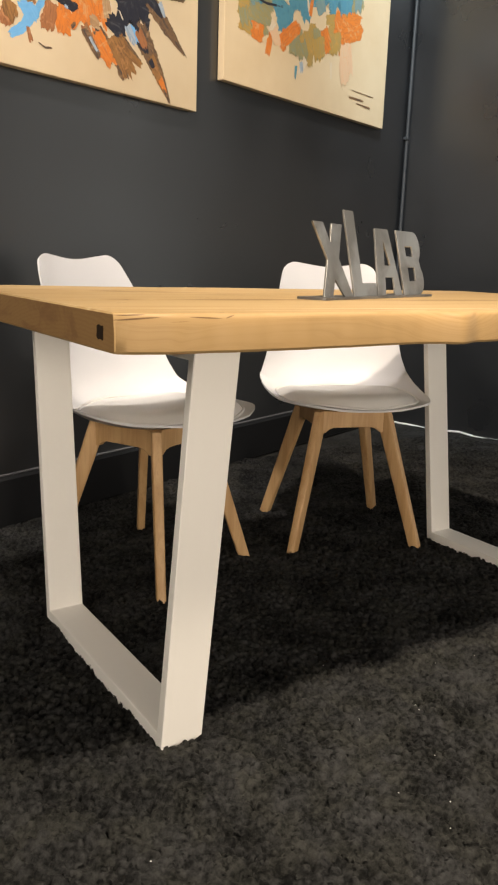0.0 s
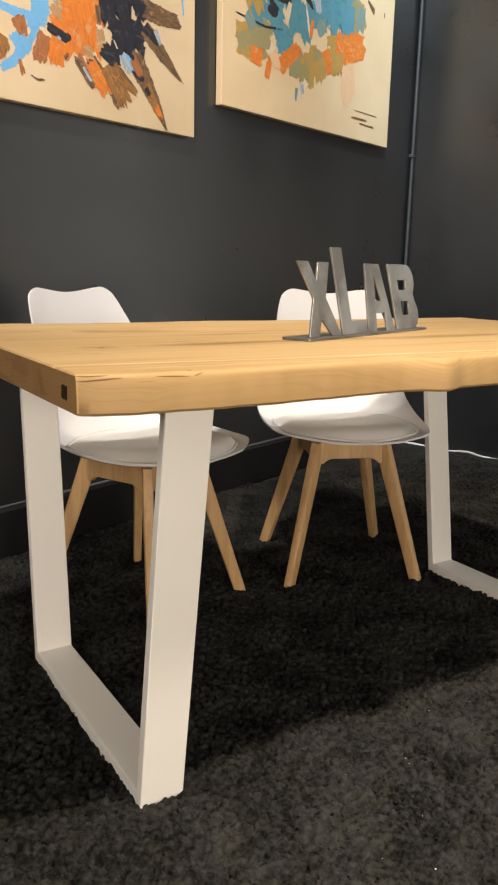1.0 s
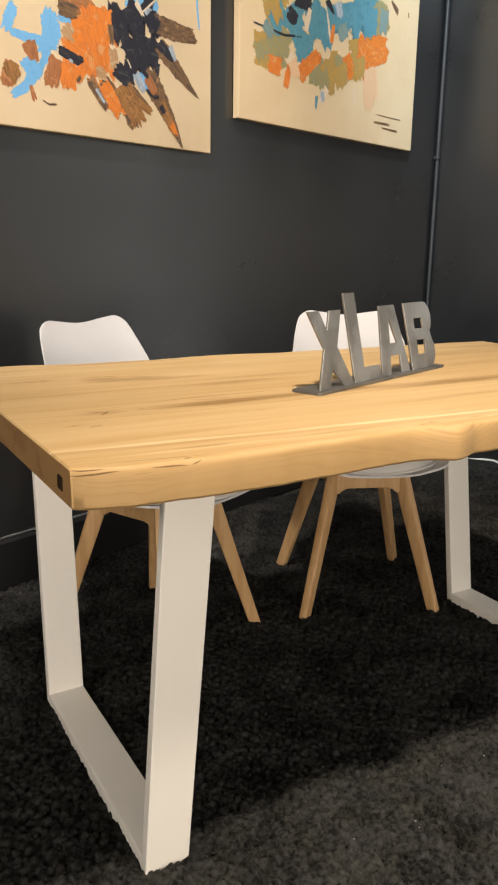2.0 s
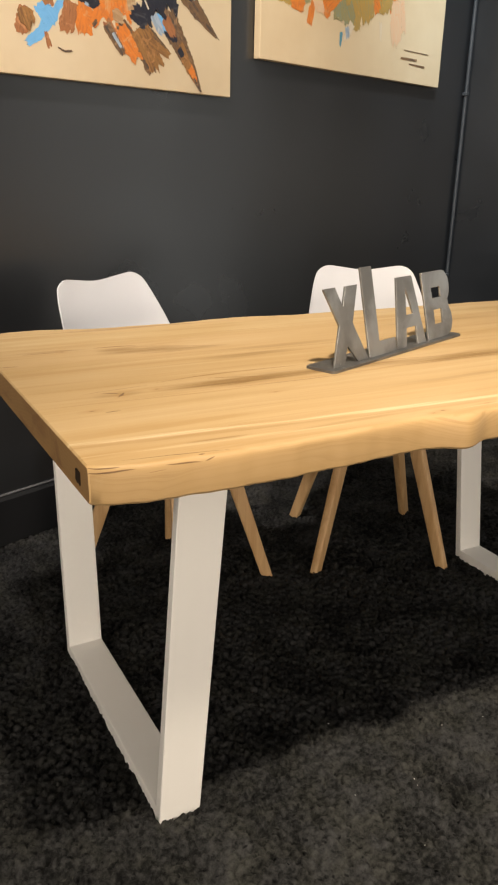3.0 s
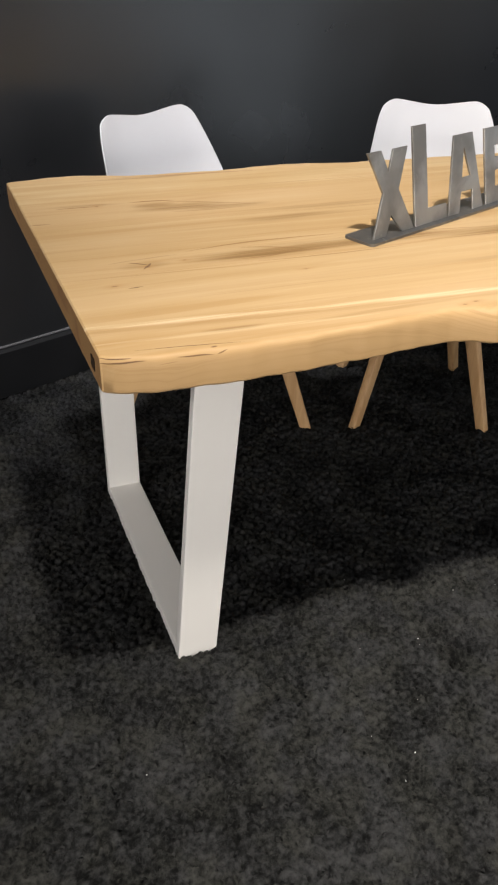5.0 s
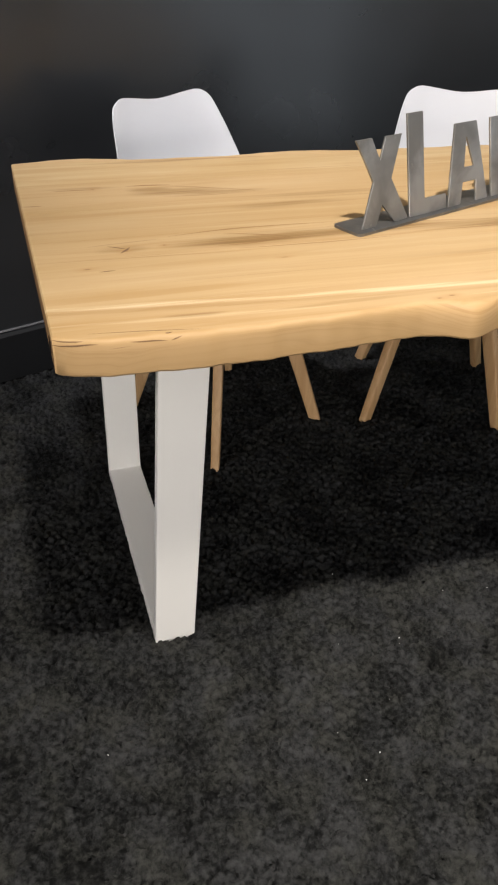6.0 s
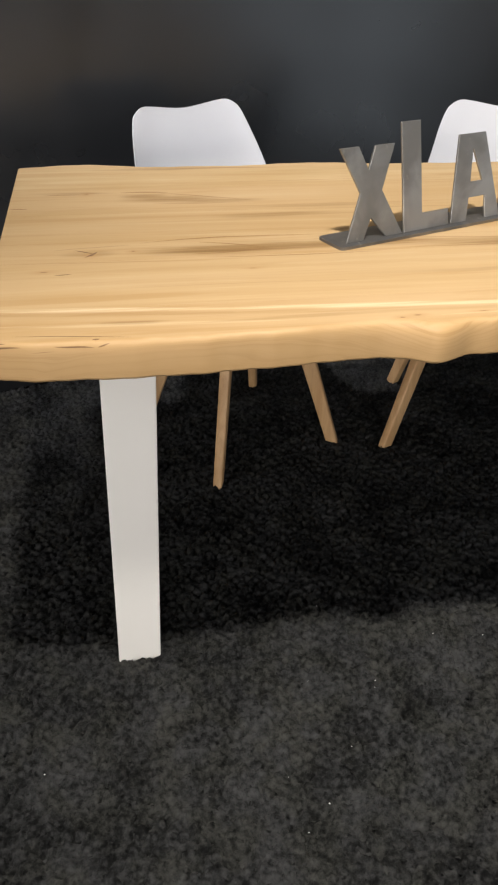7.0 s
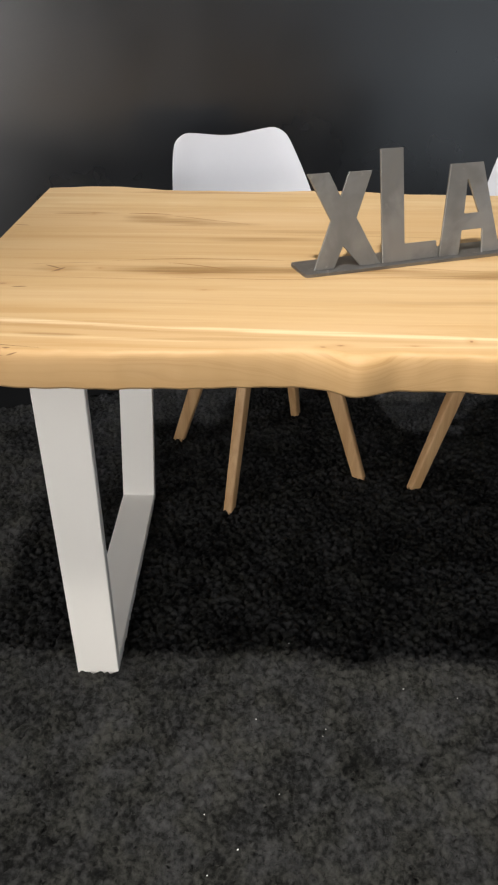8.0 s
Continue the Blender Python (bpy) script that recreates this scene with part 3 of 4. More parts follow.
def board(y_low, y_high, front=False, back=False):
    """One board of the slab: a skin of cross-sections along x; outer ones follow the live edge with a rounded wane."""
    rings, n = [], 200
    for i in range(n + 1):
        x = LENGTH * i / n
        ring = []
        if front:
            e = front_edge(x)
            wane = 0.0060 + 0.011 * math.exp(-((x - 0.60) / 0.07) ** 2) + 0.003 * math.sin(x * 9) ** 2
            for a, b in ((0.004, 0.0), (0.0, 0.004), (-0.0004, 0.022), (0.0012, 0.036), (wane * 0.25, 0.046), (wane * 0.6, 0.0515), (wane, 0.0535), (wane + 0.003, 0.054), (wane + 0.006, 0.054)):
                ring.append((x, e + a, UNDER + b))
        else:
            ring += [(x, y_low, UNDER), (x, y_low, TOP - 0.0002), (x, y_low + 0.0004, TOP), (x, y_low + 0.0016, TOP)]
        if back:
            e = back_edge(x)
            for a, b in ((0.015, 0.054), (0.012, 0.054), (0.008, 0.0535), (0.003, 0.051), (0.0, 0.044), (0.002, 0.02), (0.006, 0.0)):
                ring.append((x, e - a, UNDER + b))
        else:
            ring += [(x, y_high - 0.0016, TOP), (x, y_high - 0.0004, TOP), (x, y_high, TOP - 0.0002), (x, y_high, UNDER)]
        for_end = 0.0025 if i in (0, n) else 0
        if for_end:
            s = 1 if i == 0 else -1
            ring2 = [(px, py, min(max(pz, UNDER + for_end), TOP - for_end)) for px, py, pz in ring]
            inner = [(px + s * for_end, py, pz) for px, py, pz in ring]
            rings += [ring2, inner] if i == 0 else [inner, ring2]
        else:
            rings.append(ring)
    bm = sweep(None, rings)
    for f in bm.faces:
        f.material_index = 1 if abs(f.normal.x) > 0.9 or len(f.verts) > 4 else 0
    return bm


def flat_bar_frame(front_foot, front_top, back_foot, back_top):
    """Outline and opening of a trapezoid frame of flat tube, in the y-z plane."""
    wall = 0.020
    top = UNDER - 0.002
    outer = [(front_foot, -0.012), (back_foot, -0.012), (back_top, top), (front_top, top)]
    inner = [(front_foot + wall - 0.002, wall), (back_foot - wall + 0.002, wall), (back_top - wall, top - wall), (front_top + wall, top - wall)]
    return outer, inner


def build_table():
    table = thing("dining_table", (0, 0, 0), "pale oak live-edge slab table on white steel legs", "table")
    cuts = [-0.03, 0.078, 0.262, 0.352, 0.505, 0.665, 0.85]
    for i, (a, b) in enumerate(zip(cuts, cuts[1:])):
        part("board", board(a, b, i == 0, i == 5), [OAK, OAK_END], table, smooth=True)
    # charred knot hole in the sawn end
    bm = bmesh.new()
    rnd = random.Random(3)
    ring = [(-0.0012, 0.046 + (0.0125 + rnd.uniform(-0.002, 0.002)) * max(-0.8, min(0.8, 1.15 * math.cos(k * math.tau / 14))), 0.721 + (0.012 + rnd.uniform(-0.0015, 0.0015)) * max(-0.8, min(0.8, 1.15 * math.sin(k * math.tau / 14)))) for k in range(14)]
    back = [(0.004, y, z) for _, y, z in ring]
    part("knot", sweep(None, [ring, back]), DARK_VOID, table, "dark charred knot in the sawn end")
    for x, lean, rake in ((0.134, 0.022, (0.121, 0.052, 0.707, 0.805)), (1.337, -0.010, (0.121, 0.052, 0.672, 0.762))):
        outer, inner = flat_bar_frame(*rake)
        bm = prism(outer, [inner], 0.080, 0.0015)
        ob = part("leg_frame", bm, WHITE_STEEL, table, "white powder-coated flat steel leg frame")
        # the outline's x becomes y, its depth runs along x
        ob.data.transform(Matrix(((0, 1, lean, x), (1, 0, 0, 0), (0, 0, 1, 0), (0, 0, 0, 1))))
        ob.data.flip_normals()
        part("fixing_plate", slab(x + 0.7 * lean - 0.004, x + 0.7 * lean + 0.084, rake[1] + 0.05, rake[3] - 0.05, UNDER - 0.0065, UNDER - 0.0005, 0.001, 1), WHITE_STEEL, table)


build_table()

# ---- the steel sign on the table ----


def build_sign():
    sign = thing("metal_sign", (0.564, 0.277, TOP), "raw steel letters on a base plate on the table", "sign", turn=20.6)
    bm = slab(-0.016, 0.497, -0.011, 0.058, 0.0004, 0.0052)
    corners = [e for e in bm.edges if abs(e.verts[0].co.z - e.verts[1].co.z) > 0.003]
    bmesh.ops.bevel(bm, geom=corners, offset=0.008, segments=3, profile=0.5, affect="EDGES")
    part("base_plate", bm, SHADED_STEEL, sign, "steel base plate, coloured darker for the dim ceiling it faces")
    bulge = [(0.455 + 0.032 * math.cos(a), 0.036 + 0.036 * math.sin(a)) for a in np.linspace(-1.57, 0.85, 8)]
    bulge2 = [(0.452 + 0.032 * math.cos(a), 0.112 + 0.037 * math.sin(a)) for a in np.linspace(-0.95, 1.57, 8)]
    shapes = [
        ([(0.005, 0), (0.041, 0), (0.058, 0.035), (0.089, 0), (0.125, 0), (0.0835, 0.077), (0.113, 0.148), (0.072, 0.148), (0.0565, 0.111), (0.038, 0.149), (0.0, 0.149), (0.038, 0.076)], []),
        ([(0.129, 0), (0.233, 0), (0.231, 0.028), (0.171, 0.028), (0.169, 0.179), (0.128, 0.179)], []),
        ([(0.237, 0), (0.275, 0), (0.281, 0.040), (0.321, 0.040), (0.3215, 0), (0.358, 0), (0.3205, 0.148), (0.258, 0.148)],
         [[(0.285, 0.067), (0.314, 0.067), (0.2915, 0.122), (0.2905, 0.122)]]),
        ([(0.370, 0), *bulge, *bulge2, (0.362, 0.149)], [[(0.402, 0.090), (0.440, 0.090), (0.440, 0.113), (0.400, 0.113)], [(0.405, 0.032), (0.441, 0.032), (0.441, 0.064), (0.404, 0.064)]]),
    ]
    for outline, holes in shapes:
        ob = part("letter", prism(outline, holes, 0.0045, 0.0006), STEEL, sign)
        ob.matrix_local = pose(0, 0.004, 0.0052, -12.4, 0, 0)


build_sign()

# ---- the chairs ----
V = [i / 10 for i in range(11)]
SEAT_Y = [-0.255, -0.215, -0.13, -0.03, 0.07, 0.145, 0.192, 0.218, 0.242, 0.264, 0.280]
SEAT_Z = [0.424, 0.425, 0.406, 0.393, 0.392, 0.414, 0.476, 0.568, 0.665, 0.755, 0.822]
HALF = [0.095, 0.185, 0.228, 0.243, 0.247, 0.243, 0.232, 0.214, 0.192, 0.174, 0.162]
LIFT = [0.004, 0.012, 0.030, 0.050, 0.070, 0.082, 0.084, 0.070, 0.050, 0.034, 0.022]


def shell_point(v, s, off=0.0):
    """A place on the shell: v runs from the front lip over the seat up the back, s across; off: metres inwards."""
    y, z, half, lift = (smoothly(v, V, k) for k in (SEAT_Y, SEAT_Z, HALF, LIFT))
    dy, dz = (smoothly(v + 0.01, V, k) - smoothly(v - 0.01, V, k) for k in (SEAT_Y, SEAT_Z))
    ln = math.hypot(dy, dz) or 1
    ny, nz = -dz / ln, dy / ln
    up = lift * abs(s) ** 2.6 + off
    if v > 0.7:
        # the top edge dips in the middle and rounds off at its ends
        k = ((v - 0.7) / 0.3) ** 2
        z -= k * (0.013 * math.exp(-(s / 0.5) ** 2) + 0.020 * max(abs(s) - 0.70, 0) ** 2 / 0.09)
        half -= 0.011 * k * k * max(abs(s) - 0.5, 0) / 0.5
    return Vector((half * s + 0.011 * max(v - 0.55, 0) / 0.45 + 0.010 * math.exp(-((v - 0.78) / 0.12) ** 2), y + ny * up, z + nz * up))


def grid_skin(top, bottom, nu, nv):
    """A closed skin between two surfaces given over the unit square."""
    bm = bmesh.new()
    a = [[bm.verts.new(top(i / nu, j / nv)) for i in range(nu + 1)] for j in range(nv + 1)]
    b = [[bm.verts.new(bottom(i / nu, j / nv)) for i in range(nu + 1)] for j in range(nv + 1)]
    for j in range(nv):
        for i in range(nu):
            bm.faces.new((a[j][i], a[j][i + 1], a[j + 1][i + 1], a[j + 1][i]))
            bm.faces.new((b[j][i], b[j + 1][i], b[j + 1][i + 1], b[j][i + 1]))
    rim = [(0, i) for i in range(nu)] + [(j, nu) for j in range(nv)] + [(nv, i) for i in range(nu, 0, -1)] + [(j, 0) for j in range(nv, 0, -1)]
    for k, (j, i) in enumerate(rim):
        q, p = rim[(k + 1) % len(rim)]
        bm.faces.new((a[q][p], a[j][i], b[j][i], b[q][p]))
    return bm


def disc_skin(place, rings, sides, height):
    """A closed cushion over an oval: place(a, r) on the base; height(r) above it."""
    bm = bmesh.new()
    top, low = [], []
    for k in range(1, rings + 1):
        r = k / rings
        top.append([bm.verts.new(place(i * math.tau / sides, r, height(r))) for i in range(sides)])
    for k in range(1, rings):
        r = k / rings
        low.append([bm.verts.new(place(i * math.tau / sides, r, 0.003)) for i in range(sides)])
    low.append(top[-1])
    for group, flip in ((top, False), (low, True)):
        c = bm.verts.new(place(0, 0, height(0) if not flip else 0.003))
        for i in range(sides):
            j = (i + 1) % sides
            bm.faces.new((c, group[0][i], group[0][j]) if not flip else (c, group[0][j], group[0][i]))
            for p, q in zip(group, group[1:]):
                bm.faces.new((p[i], q[i], q[j], p[j]) if not flip else (p[j], q[j], q[i], p[i]))
    return bm


def cushion_place(a, r, h):
    v = 0.275 - 0.262 * r * math.copysign(abs(math.cos(a)) ** 0.85, math.cos(a))
    s = 0.86 * r * math.copysign(abs(math.sin(a)) ** 0.85, math.sin(a))
    return shell_point(max(v, 0.012), s, h)


def build_chair(place, turn, label):
    chair = thing("dining_chair", place, label, "chair", "chairs at the table", turn)
    shell = part("shell", grid_skin(lambda u, v: shell_point(v, 2 * u - 1, 0.003), lambda u, v: shell_point(v, 2 * u - 1, -0.003), 28, 44), WHITE_PLASTIC, chair, "white moulded plastic shell", True)
    pad = part("seat_pad", disc_skin(cushion_place, 10, 48, lambda r: 0.004 + 0.044 * (1 - r ** 4) ** 0.7), PAD, chair, "pale leatherette seat pad", True)
    ring = [cushion_place(i * math.tau / 60, 1.0, 0.007) for i in range(61)]
    part("piping", tube(ring, 0.004, 6), PAD, pad, smooth=True)
    foot, head = 0.191, 0.096
    for sx in (-1, 1):
        for sy in (-1, 1):
            rings = []
            # a flat board set on the diagonal: deep along the splay, narrow across it
            for f, deep, half in ((0.0, 0.0165, 0.0118), (0.25, 0.0180, 0.0124), (0.6, 0.0205, 0.0130), (0.9, 0.0230, 0.0134), (1.0, 0.0235, 0.0135)):
                c = foot + (head - foot) * f
                ring = []
                for k in range(16):
                    a = (k + 0.5) * math.tau / 16
                    out = deep * math.copysign(abs(math.cos(a)) ** 0.30, math.cos(a))
                    across = half * math.copysign(abs(math.sin(a)) ** 0.30, math.sin(a))
                    ring.append((sx * (c + (out - sx * sy * across) * 0.7071), sy * (c + (out + sx * sy * across) * 0.7071), -0.006 + 0.402 * f))
                rings.append(ring)
            part("leg", sweep(None, rings), LEG_WOOD, chair, "tapered splayed beech leg", True)
    for k in range(4):
        w = 0.098
        bm = prism([(-w - 0.004, 0.330), (-w + 0.014, 0.333), (-w + 0.024, 0.342), (-w + 0.040, 0.348), (w - 0.040, 0.348), (w - 0.024, 0.342), (w - 0.014, 0.333), (w + 0.004, 0.330), (w, 0.398), (-w, 0.398)], [], 0.020, 0.002)
        ob = part("apron", bm, LEG_WOOD, chair, "arched beech apron under the shell")
        ob.matrix_local = pose(0, 0, 0, 0, 0, 90 * k) @ pose(0, -0.112, 0)
    return chair


first_chair = build_chair((0.50, 0.917, 0), 25.0, "white padded shell chair with splayed beech legs")
copy_thing(first_chair, pose(1.142, 0.8835, 0, 0, 0, -22.0))

# ---- on the walls ----


def build_painting(u0, z0, width, height, label):
    art = thing("painting", (0, 0, 0), label, "painting", "paintings on the back wall")
    art.matrix_world = ROOM @ pose(u0, -0.030, z0)
    part("canvas", slab(0, width, 0, 0.028, 0, height, 0.002, 2), CANVAS, art, "stretched cream canvas")
    return art


first_painting = build_painting(-0.138, 1.323, 1.20, 1.20, "large cream canvas with orange, black and sky-blue abstract knife strokes")
second_painting = build_painting(1.202, 1.454, 1.182, 1.20, "large cream canvas with teal, orange and ochre abstract brush strokes")
COLOURS = {
    "orange": ((0.74, 0.22, 0.04), (0.52, 0.16, 0.05), (0.66, 0.38, 0.18), 0.65),
    "sky": ((0.15, 0.43, 0.74), (0.20, 0.50, 0.80), (0.10, 0.33, 0.62), 0.35),
    "navy": ((0.022, 0.024, 0.036), (0.036, 0.034, 0.040), (0.10, 0.095, 0.10), 0.55),
    "umber": ((0.20, 0.115, 0.06), (0.07, 0.055, 0.05), (0.42, 0.25, 0.13), 0.85),
    "bronze": ((0.33, 0.16, 0.055), (0.17, 0.085, 0.04), (0.50, 0.24, 0.09), 0.8),
    "rust": ((0.40, 0.16, 0.065), (0.24, 0.10, 0.05), (0.58, 0.27, 0.12), 0.7),
    "tan": ((0.48, 0.30, 0.16), (0.36, 0.20, 0.10), (0.60, 0.45, 0.28), 0.7),
    "cream": ((0.70, 0.60, 0.46), (0.62, 0.47, 0.32), (0.60, 0.58, 0.52), 0.5),
    "haze": ((0.38, 0.47, 0.56), (0.22, 0.28, 0.36), (0.58, 0.56, 0.52), 0.7),
    "teal": ((0.075, 0.27, 0.38), (0.12, 0.31, 0.36), (0.05, 0.17, 0.27), 0.6),
    "slate": ((0.17, 0.28, 0.29), (0.24, 0.32, 0.29), (0.10, 0.22, 0.28), 0.7),
    "olive": ((0.32, 0.28, 0.13), (0.23, 0.29, 0.23), (0.44, 0.31, 0.13), 0.7),
    "blush": ((0.72, 0.47, 0.30), (0.69, 0.53, 0.35), (0.74, 0.40, 0.22), 0.6),
    "ochre": ((0.46, 0.29, 0.08), (0.34, 0.28, 0.14), (0.60, 0.32, 0.09), 0.7),
}
KNIFE = {key: make_stroke_paint(key + "_acrylic", *value) for key, value in COLOURS.items()}
BRUSH = {key: make_stroke_paint("thin_" + key + "_acrylic", *value, True) for key, value in COLOURS.items()}
LAYERS = {}


def stroke(art, paint, *path):
    """A ragged pull of paint on a canvas, along (across the canvas, up it, width), a little thicker with every layer."""
    layer = LAYERS[art.name] = LAYERS.get(art.name, 0) + 1
    rnd = random.Random(layer * 7 + len(paint))
    wide, over = (1.45, 0.031) if art is first_painting else (1.7, 0.008)
    path = [(u + over, z + 0.0045, w * wide if w > 0.012 else w * 1.2) for u, z, w in path]
    pts = [Vector((u, z)) for u, z, w in path]
    spans = [(b - a).length for a, b in zip(pts, pts[1:])]
    total = sum(spans)
    steps, across = max(10, int(total / 0.006)), 6
    width_all = max(w for u, z, w in path)
    rough_edge = [rnd.uniform(-1, 1) for k in range(2 * steps + 4)]
    ends = [(rnd.uniform(-0.5, 0.5) * width_all * 0.35, rnd.uniform(-0.5, 0.5) * width_all * 0.6) for k in range(across + 1)]
    bm = bmesh.new()
    uv, rim = bm.loops.layers.uv.new("pull"), bm.loops.layers.uv.new("rim")
    rows, where = [], {}
    for i in range(steps + 1):
        d, k = total * i / steps, 0
        while k < len(spans) - 1 and d > spans[k]:
            d, k = d - spans[k], k + 1
        f = min(d / spans[k], 1)
        p, along = pts[k].lerp(pts[k + 1], f), (pts[k + 1] - pts[k]).normalized()
        side = Vector((-along.y, along.x))
        w = (path[k][2] * (1 - f) + path[k + 1][2] * f) * (1 - 0.35 * abs(2 * i / steps - 1) ** 6)
        row = []
        for j in range(across + 1):
            s = j / across - 0.5
            jag = (rough_edge[i] * 0.6 + rough_edge[i // 3] * 0.4 if j == 0 else rough_edge[steps + i] * 0.6 + rough_edge[steps + i // 3] * 0.4) * 0.10 * w if j in (0, across) else 0
            e = ends[j][0] * (1 - i / steps) ** 6 + ends[j][1] * (i / steps) ** 6
            q = p + side * (s * w + jag) + along * e
            q.x, q.y = max(q.x, 0.004), max(q.y, 0.004)
            v = bm.verts.new((q.x, -0.0004 - 0.00002 * layer, q.y))
            where[v] = ((total * i / steps * 4, s * w * 4), (i / steps, j / across))
            row.append(v)
        rows.append(row)
    for a, b in zip(rows, rows[1:]):
        for j in range(across):
            face = bm.faces.new((a[j], a[j + 1], b[j + 1], b[j]))
            for loop in face.loops:
                loop[uv].uv, loop[rim].uv = where[loop.vert]
    part("brush_stroke", bm, (KNIFE if art is first_painting else BRUSH)[paint], art)


stroke(first_painting, "sky", (0.392, 0.061, 0.016), (0.455, 0.105, 0.023), (0.494, 0.157, 0.026), (0.525, 0.221, 0.030), (0.542, 0.324, 0.036))
stroke(first_painting, "sky", (0.402, 0.230, 0.015), (0.471, 0.224, 0.021), (0.566, 0.221, 0.023))
stroke(first_painting, "sky", (0.427, 0.304, 0.022), (0.396, 0.228, 0.025))
stroke(first_painting, "sky", (0.533, 0.301, 0.042), (0.551, 0.223, 0.043))
stroke(first_painting, "sky", (0.557, 0.296, 0.023), (0.668, 0.310, 0.021))
stroke(first_painting, "sky", (0.447, 0.177, 0.035), (0.498, 0.132, 0.039))
stroke(first_painting, "sky", (0.801, 0.358, 0.041), (0.935, 0.399, 0.031))
stroke(first_painting, "sky", (1.102, 0.466, 0.008), (1.107, 0.417, 0.008), (1.114, 0.363, 0.006))
stroke(first_painting, "rust", (0.564, 0.335, 0.033), (0.685, 0.340, 0.059))
stroke(first_painting, "orange", (0.593, 0.271, 0.084), (0.681, 0.230, 0.117), (0.738, 0.200, 0.073))
stroke(first_painting, "orange", (0.689, 0.352, 0.077), (0.702, 0.257, 0.096), (0.715, 0.165, 0.065))
stroke(first_painting, "orange", (0.618, 0.255, 0.075), (0.771, 0.290, 0.055))
stroke(first_painting, "orange", (0.575, 0.175, 0.061), (0.628, 0.128, 0.039))
stroke(first_painting, "orange", (0.698, 0.157, 0.047), (0.748, 0.111, 0.056), (0.786, 0.065, 0.019))
stroke(first_painting, "rust", (0.557, 0.195, 0.034), (0.527, 0.111, 0.037))
stroke(first_painting, "rust", (0.453, 0.214, 0.029), (0.490, 0.171, 0.026))
stroke(first_painting, "rust", (0.412, 0.161, 0.028), (0.390, 0.093, 0.031))
stroke(first_painting, "orange", (0.596, 0.213, 0.024), (0.576, 0.113, 0.027))
stroke(first_painting, "navy", (0.826, 0.398, 0.119), (0.869, 0.304, 0.138))
stroke(first_painting, "navy", (0.846, 0.311, 0.121), (0.894, 0.191, 0.083))
stroke(first_painting, "navy", (0.752, 0.380, 0.032), (0.792, 0.273, 0.056))
stroke(first_painting, "navy", (0.781, 0.208, 0.067), (0.829, 0.169, 0.038))
stroke(first_painting, "navy", (0.558, 0.213, 0.020), (0.643, 0.191, 0.021))
stroke(first_painting, "umber", (0.906, 0.351, 0.046), (0.997, 0.343, 0.044), (1.104, 0.340, 0.025))
stroke(first_painting, "umber", (0.929, 0.301, 0.047), (1.021, 0.226, 0.033), (1.114, 0.155, 0.003))
stroke(first_painting, "navy", (0.929, 0.301, 0.028), (0.996, 0.260, 0.018))
stroke(first_painting, "umber", (0.876, 0.213, 0.066), (0.936, 0.141, 0.048), (0.984, 0.076, 0.035), (1.039, -0.004, 0.004))
stroke(first_painting, "navy", (0.857, 0.201, 0.039), (0.926, 0.136, 0.018))
stroke(first_painting, "umber", (0.711, 0.167, 0.033), (0.786, 0.072, 0.038))
stroke(first_painting, "umber", (0.779, 0.151, 0.041), (0.844, 0.047, 0.051))
stroke(first_painting, "umber", (0.815, 0.154, 0.023), (0.906, 0.089, 0.016))
stroke(first_painting, "rust", (0.662, 0.161, 0.025), (0.729, 0.079, 0.017))
stroke(first_painting, "orange", (0.795, 0.150, 0.013), (0.854, 0.078, 0.012))
stroke(first_painting, "sky", (0.848, 0.195, 0.021), (0.893, 0.160, 0.024))
stroke(first_painting, "sky", (0.697, 0.131, 0.011), (0.723, 0.088, 0.013))
stroke(first_painting, "cream", (0.844, 0.396, 0.015), (0.874, 0.359, 0.010))
stroke(first_painting, "cream", (0.744, 0.263, 0.016), (0.777, 0.229, 0.009))
stroke(first_painting, "cream", (0.505, 0.195, 0.010), (0.486, 0.170, 0.015))
stroke(first_painting, "rust", (0.465, 0.109, 0.010), (0.478, 0.068, 0.013))
stroke(first_painting, "umber", (0.499, 0.074, 0.003), (0.524, 0.065, 0.005), (0.551, 0.069, 0.005))
stroke(first_painting, "orange", (0.981, 0.076, 0.019), (1.009, 0.040, 0.013))
stroke(first_painting, "tan", (0.752, 0.253, 0.026), (0.763, 0.184, 0.021))
stroke(first_painting, "orange", (0.716, 0.359, 0.057), (0.718, 0.271, 0.045))
stroke(first_painting, "orange", (0.676, 0.300, 0.063), (0.706, 0.206, 0.050))
stroke(first_painting, "tan", (0.581, 0.279, 0.033), (0.616, 0.250, 0.027))
stroke(first_painting, "umber", (0.560, 0.322, 0.036), (0.627, 0.317, 0.029))
stroke(first_painting, "orange", (0.709, 0.155, 0.040), (0.782, 0.064, 0.032))
stroke(first_painting, "bronze", (0.785, 0.155, 0.057), (0.857, 0.047, 0.045))
stroke(first_painting, "bronze", (0.821, 0.127, 0.020), (0.907, 0.089, 0.016))
stroke(first_painting, "umber", (0.662, 0.153, 0.023), (0.728, 0.076, 0.018))
stroke(first_painting, "haze", (0.686, 0.132, 0.010), (0.720, 0.092, 0.008))
stroke(first_painting, "haze", (0.837, 0.197, 0.023), (0.874, 0.146, 0.018))
stroke(first_painting, "rust", (0.885, 0.192, 0.027), (0.923, 0.144, 0.022))
stroke(first_painting, "navy", (0.759, 0.203, 0.039), (0.818, 0.164, 0.031))
stroke(first_painting, "navy", (0.782, 0.343, 0.035), (0.797, 0.269, 0.028))
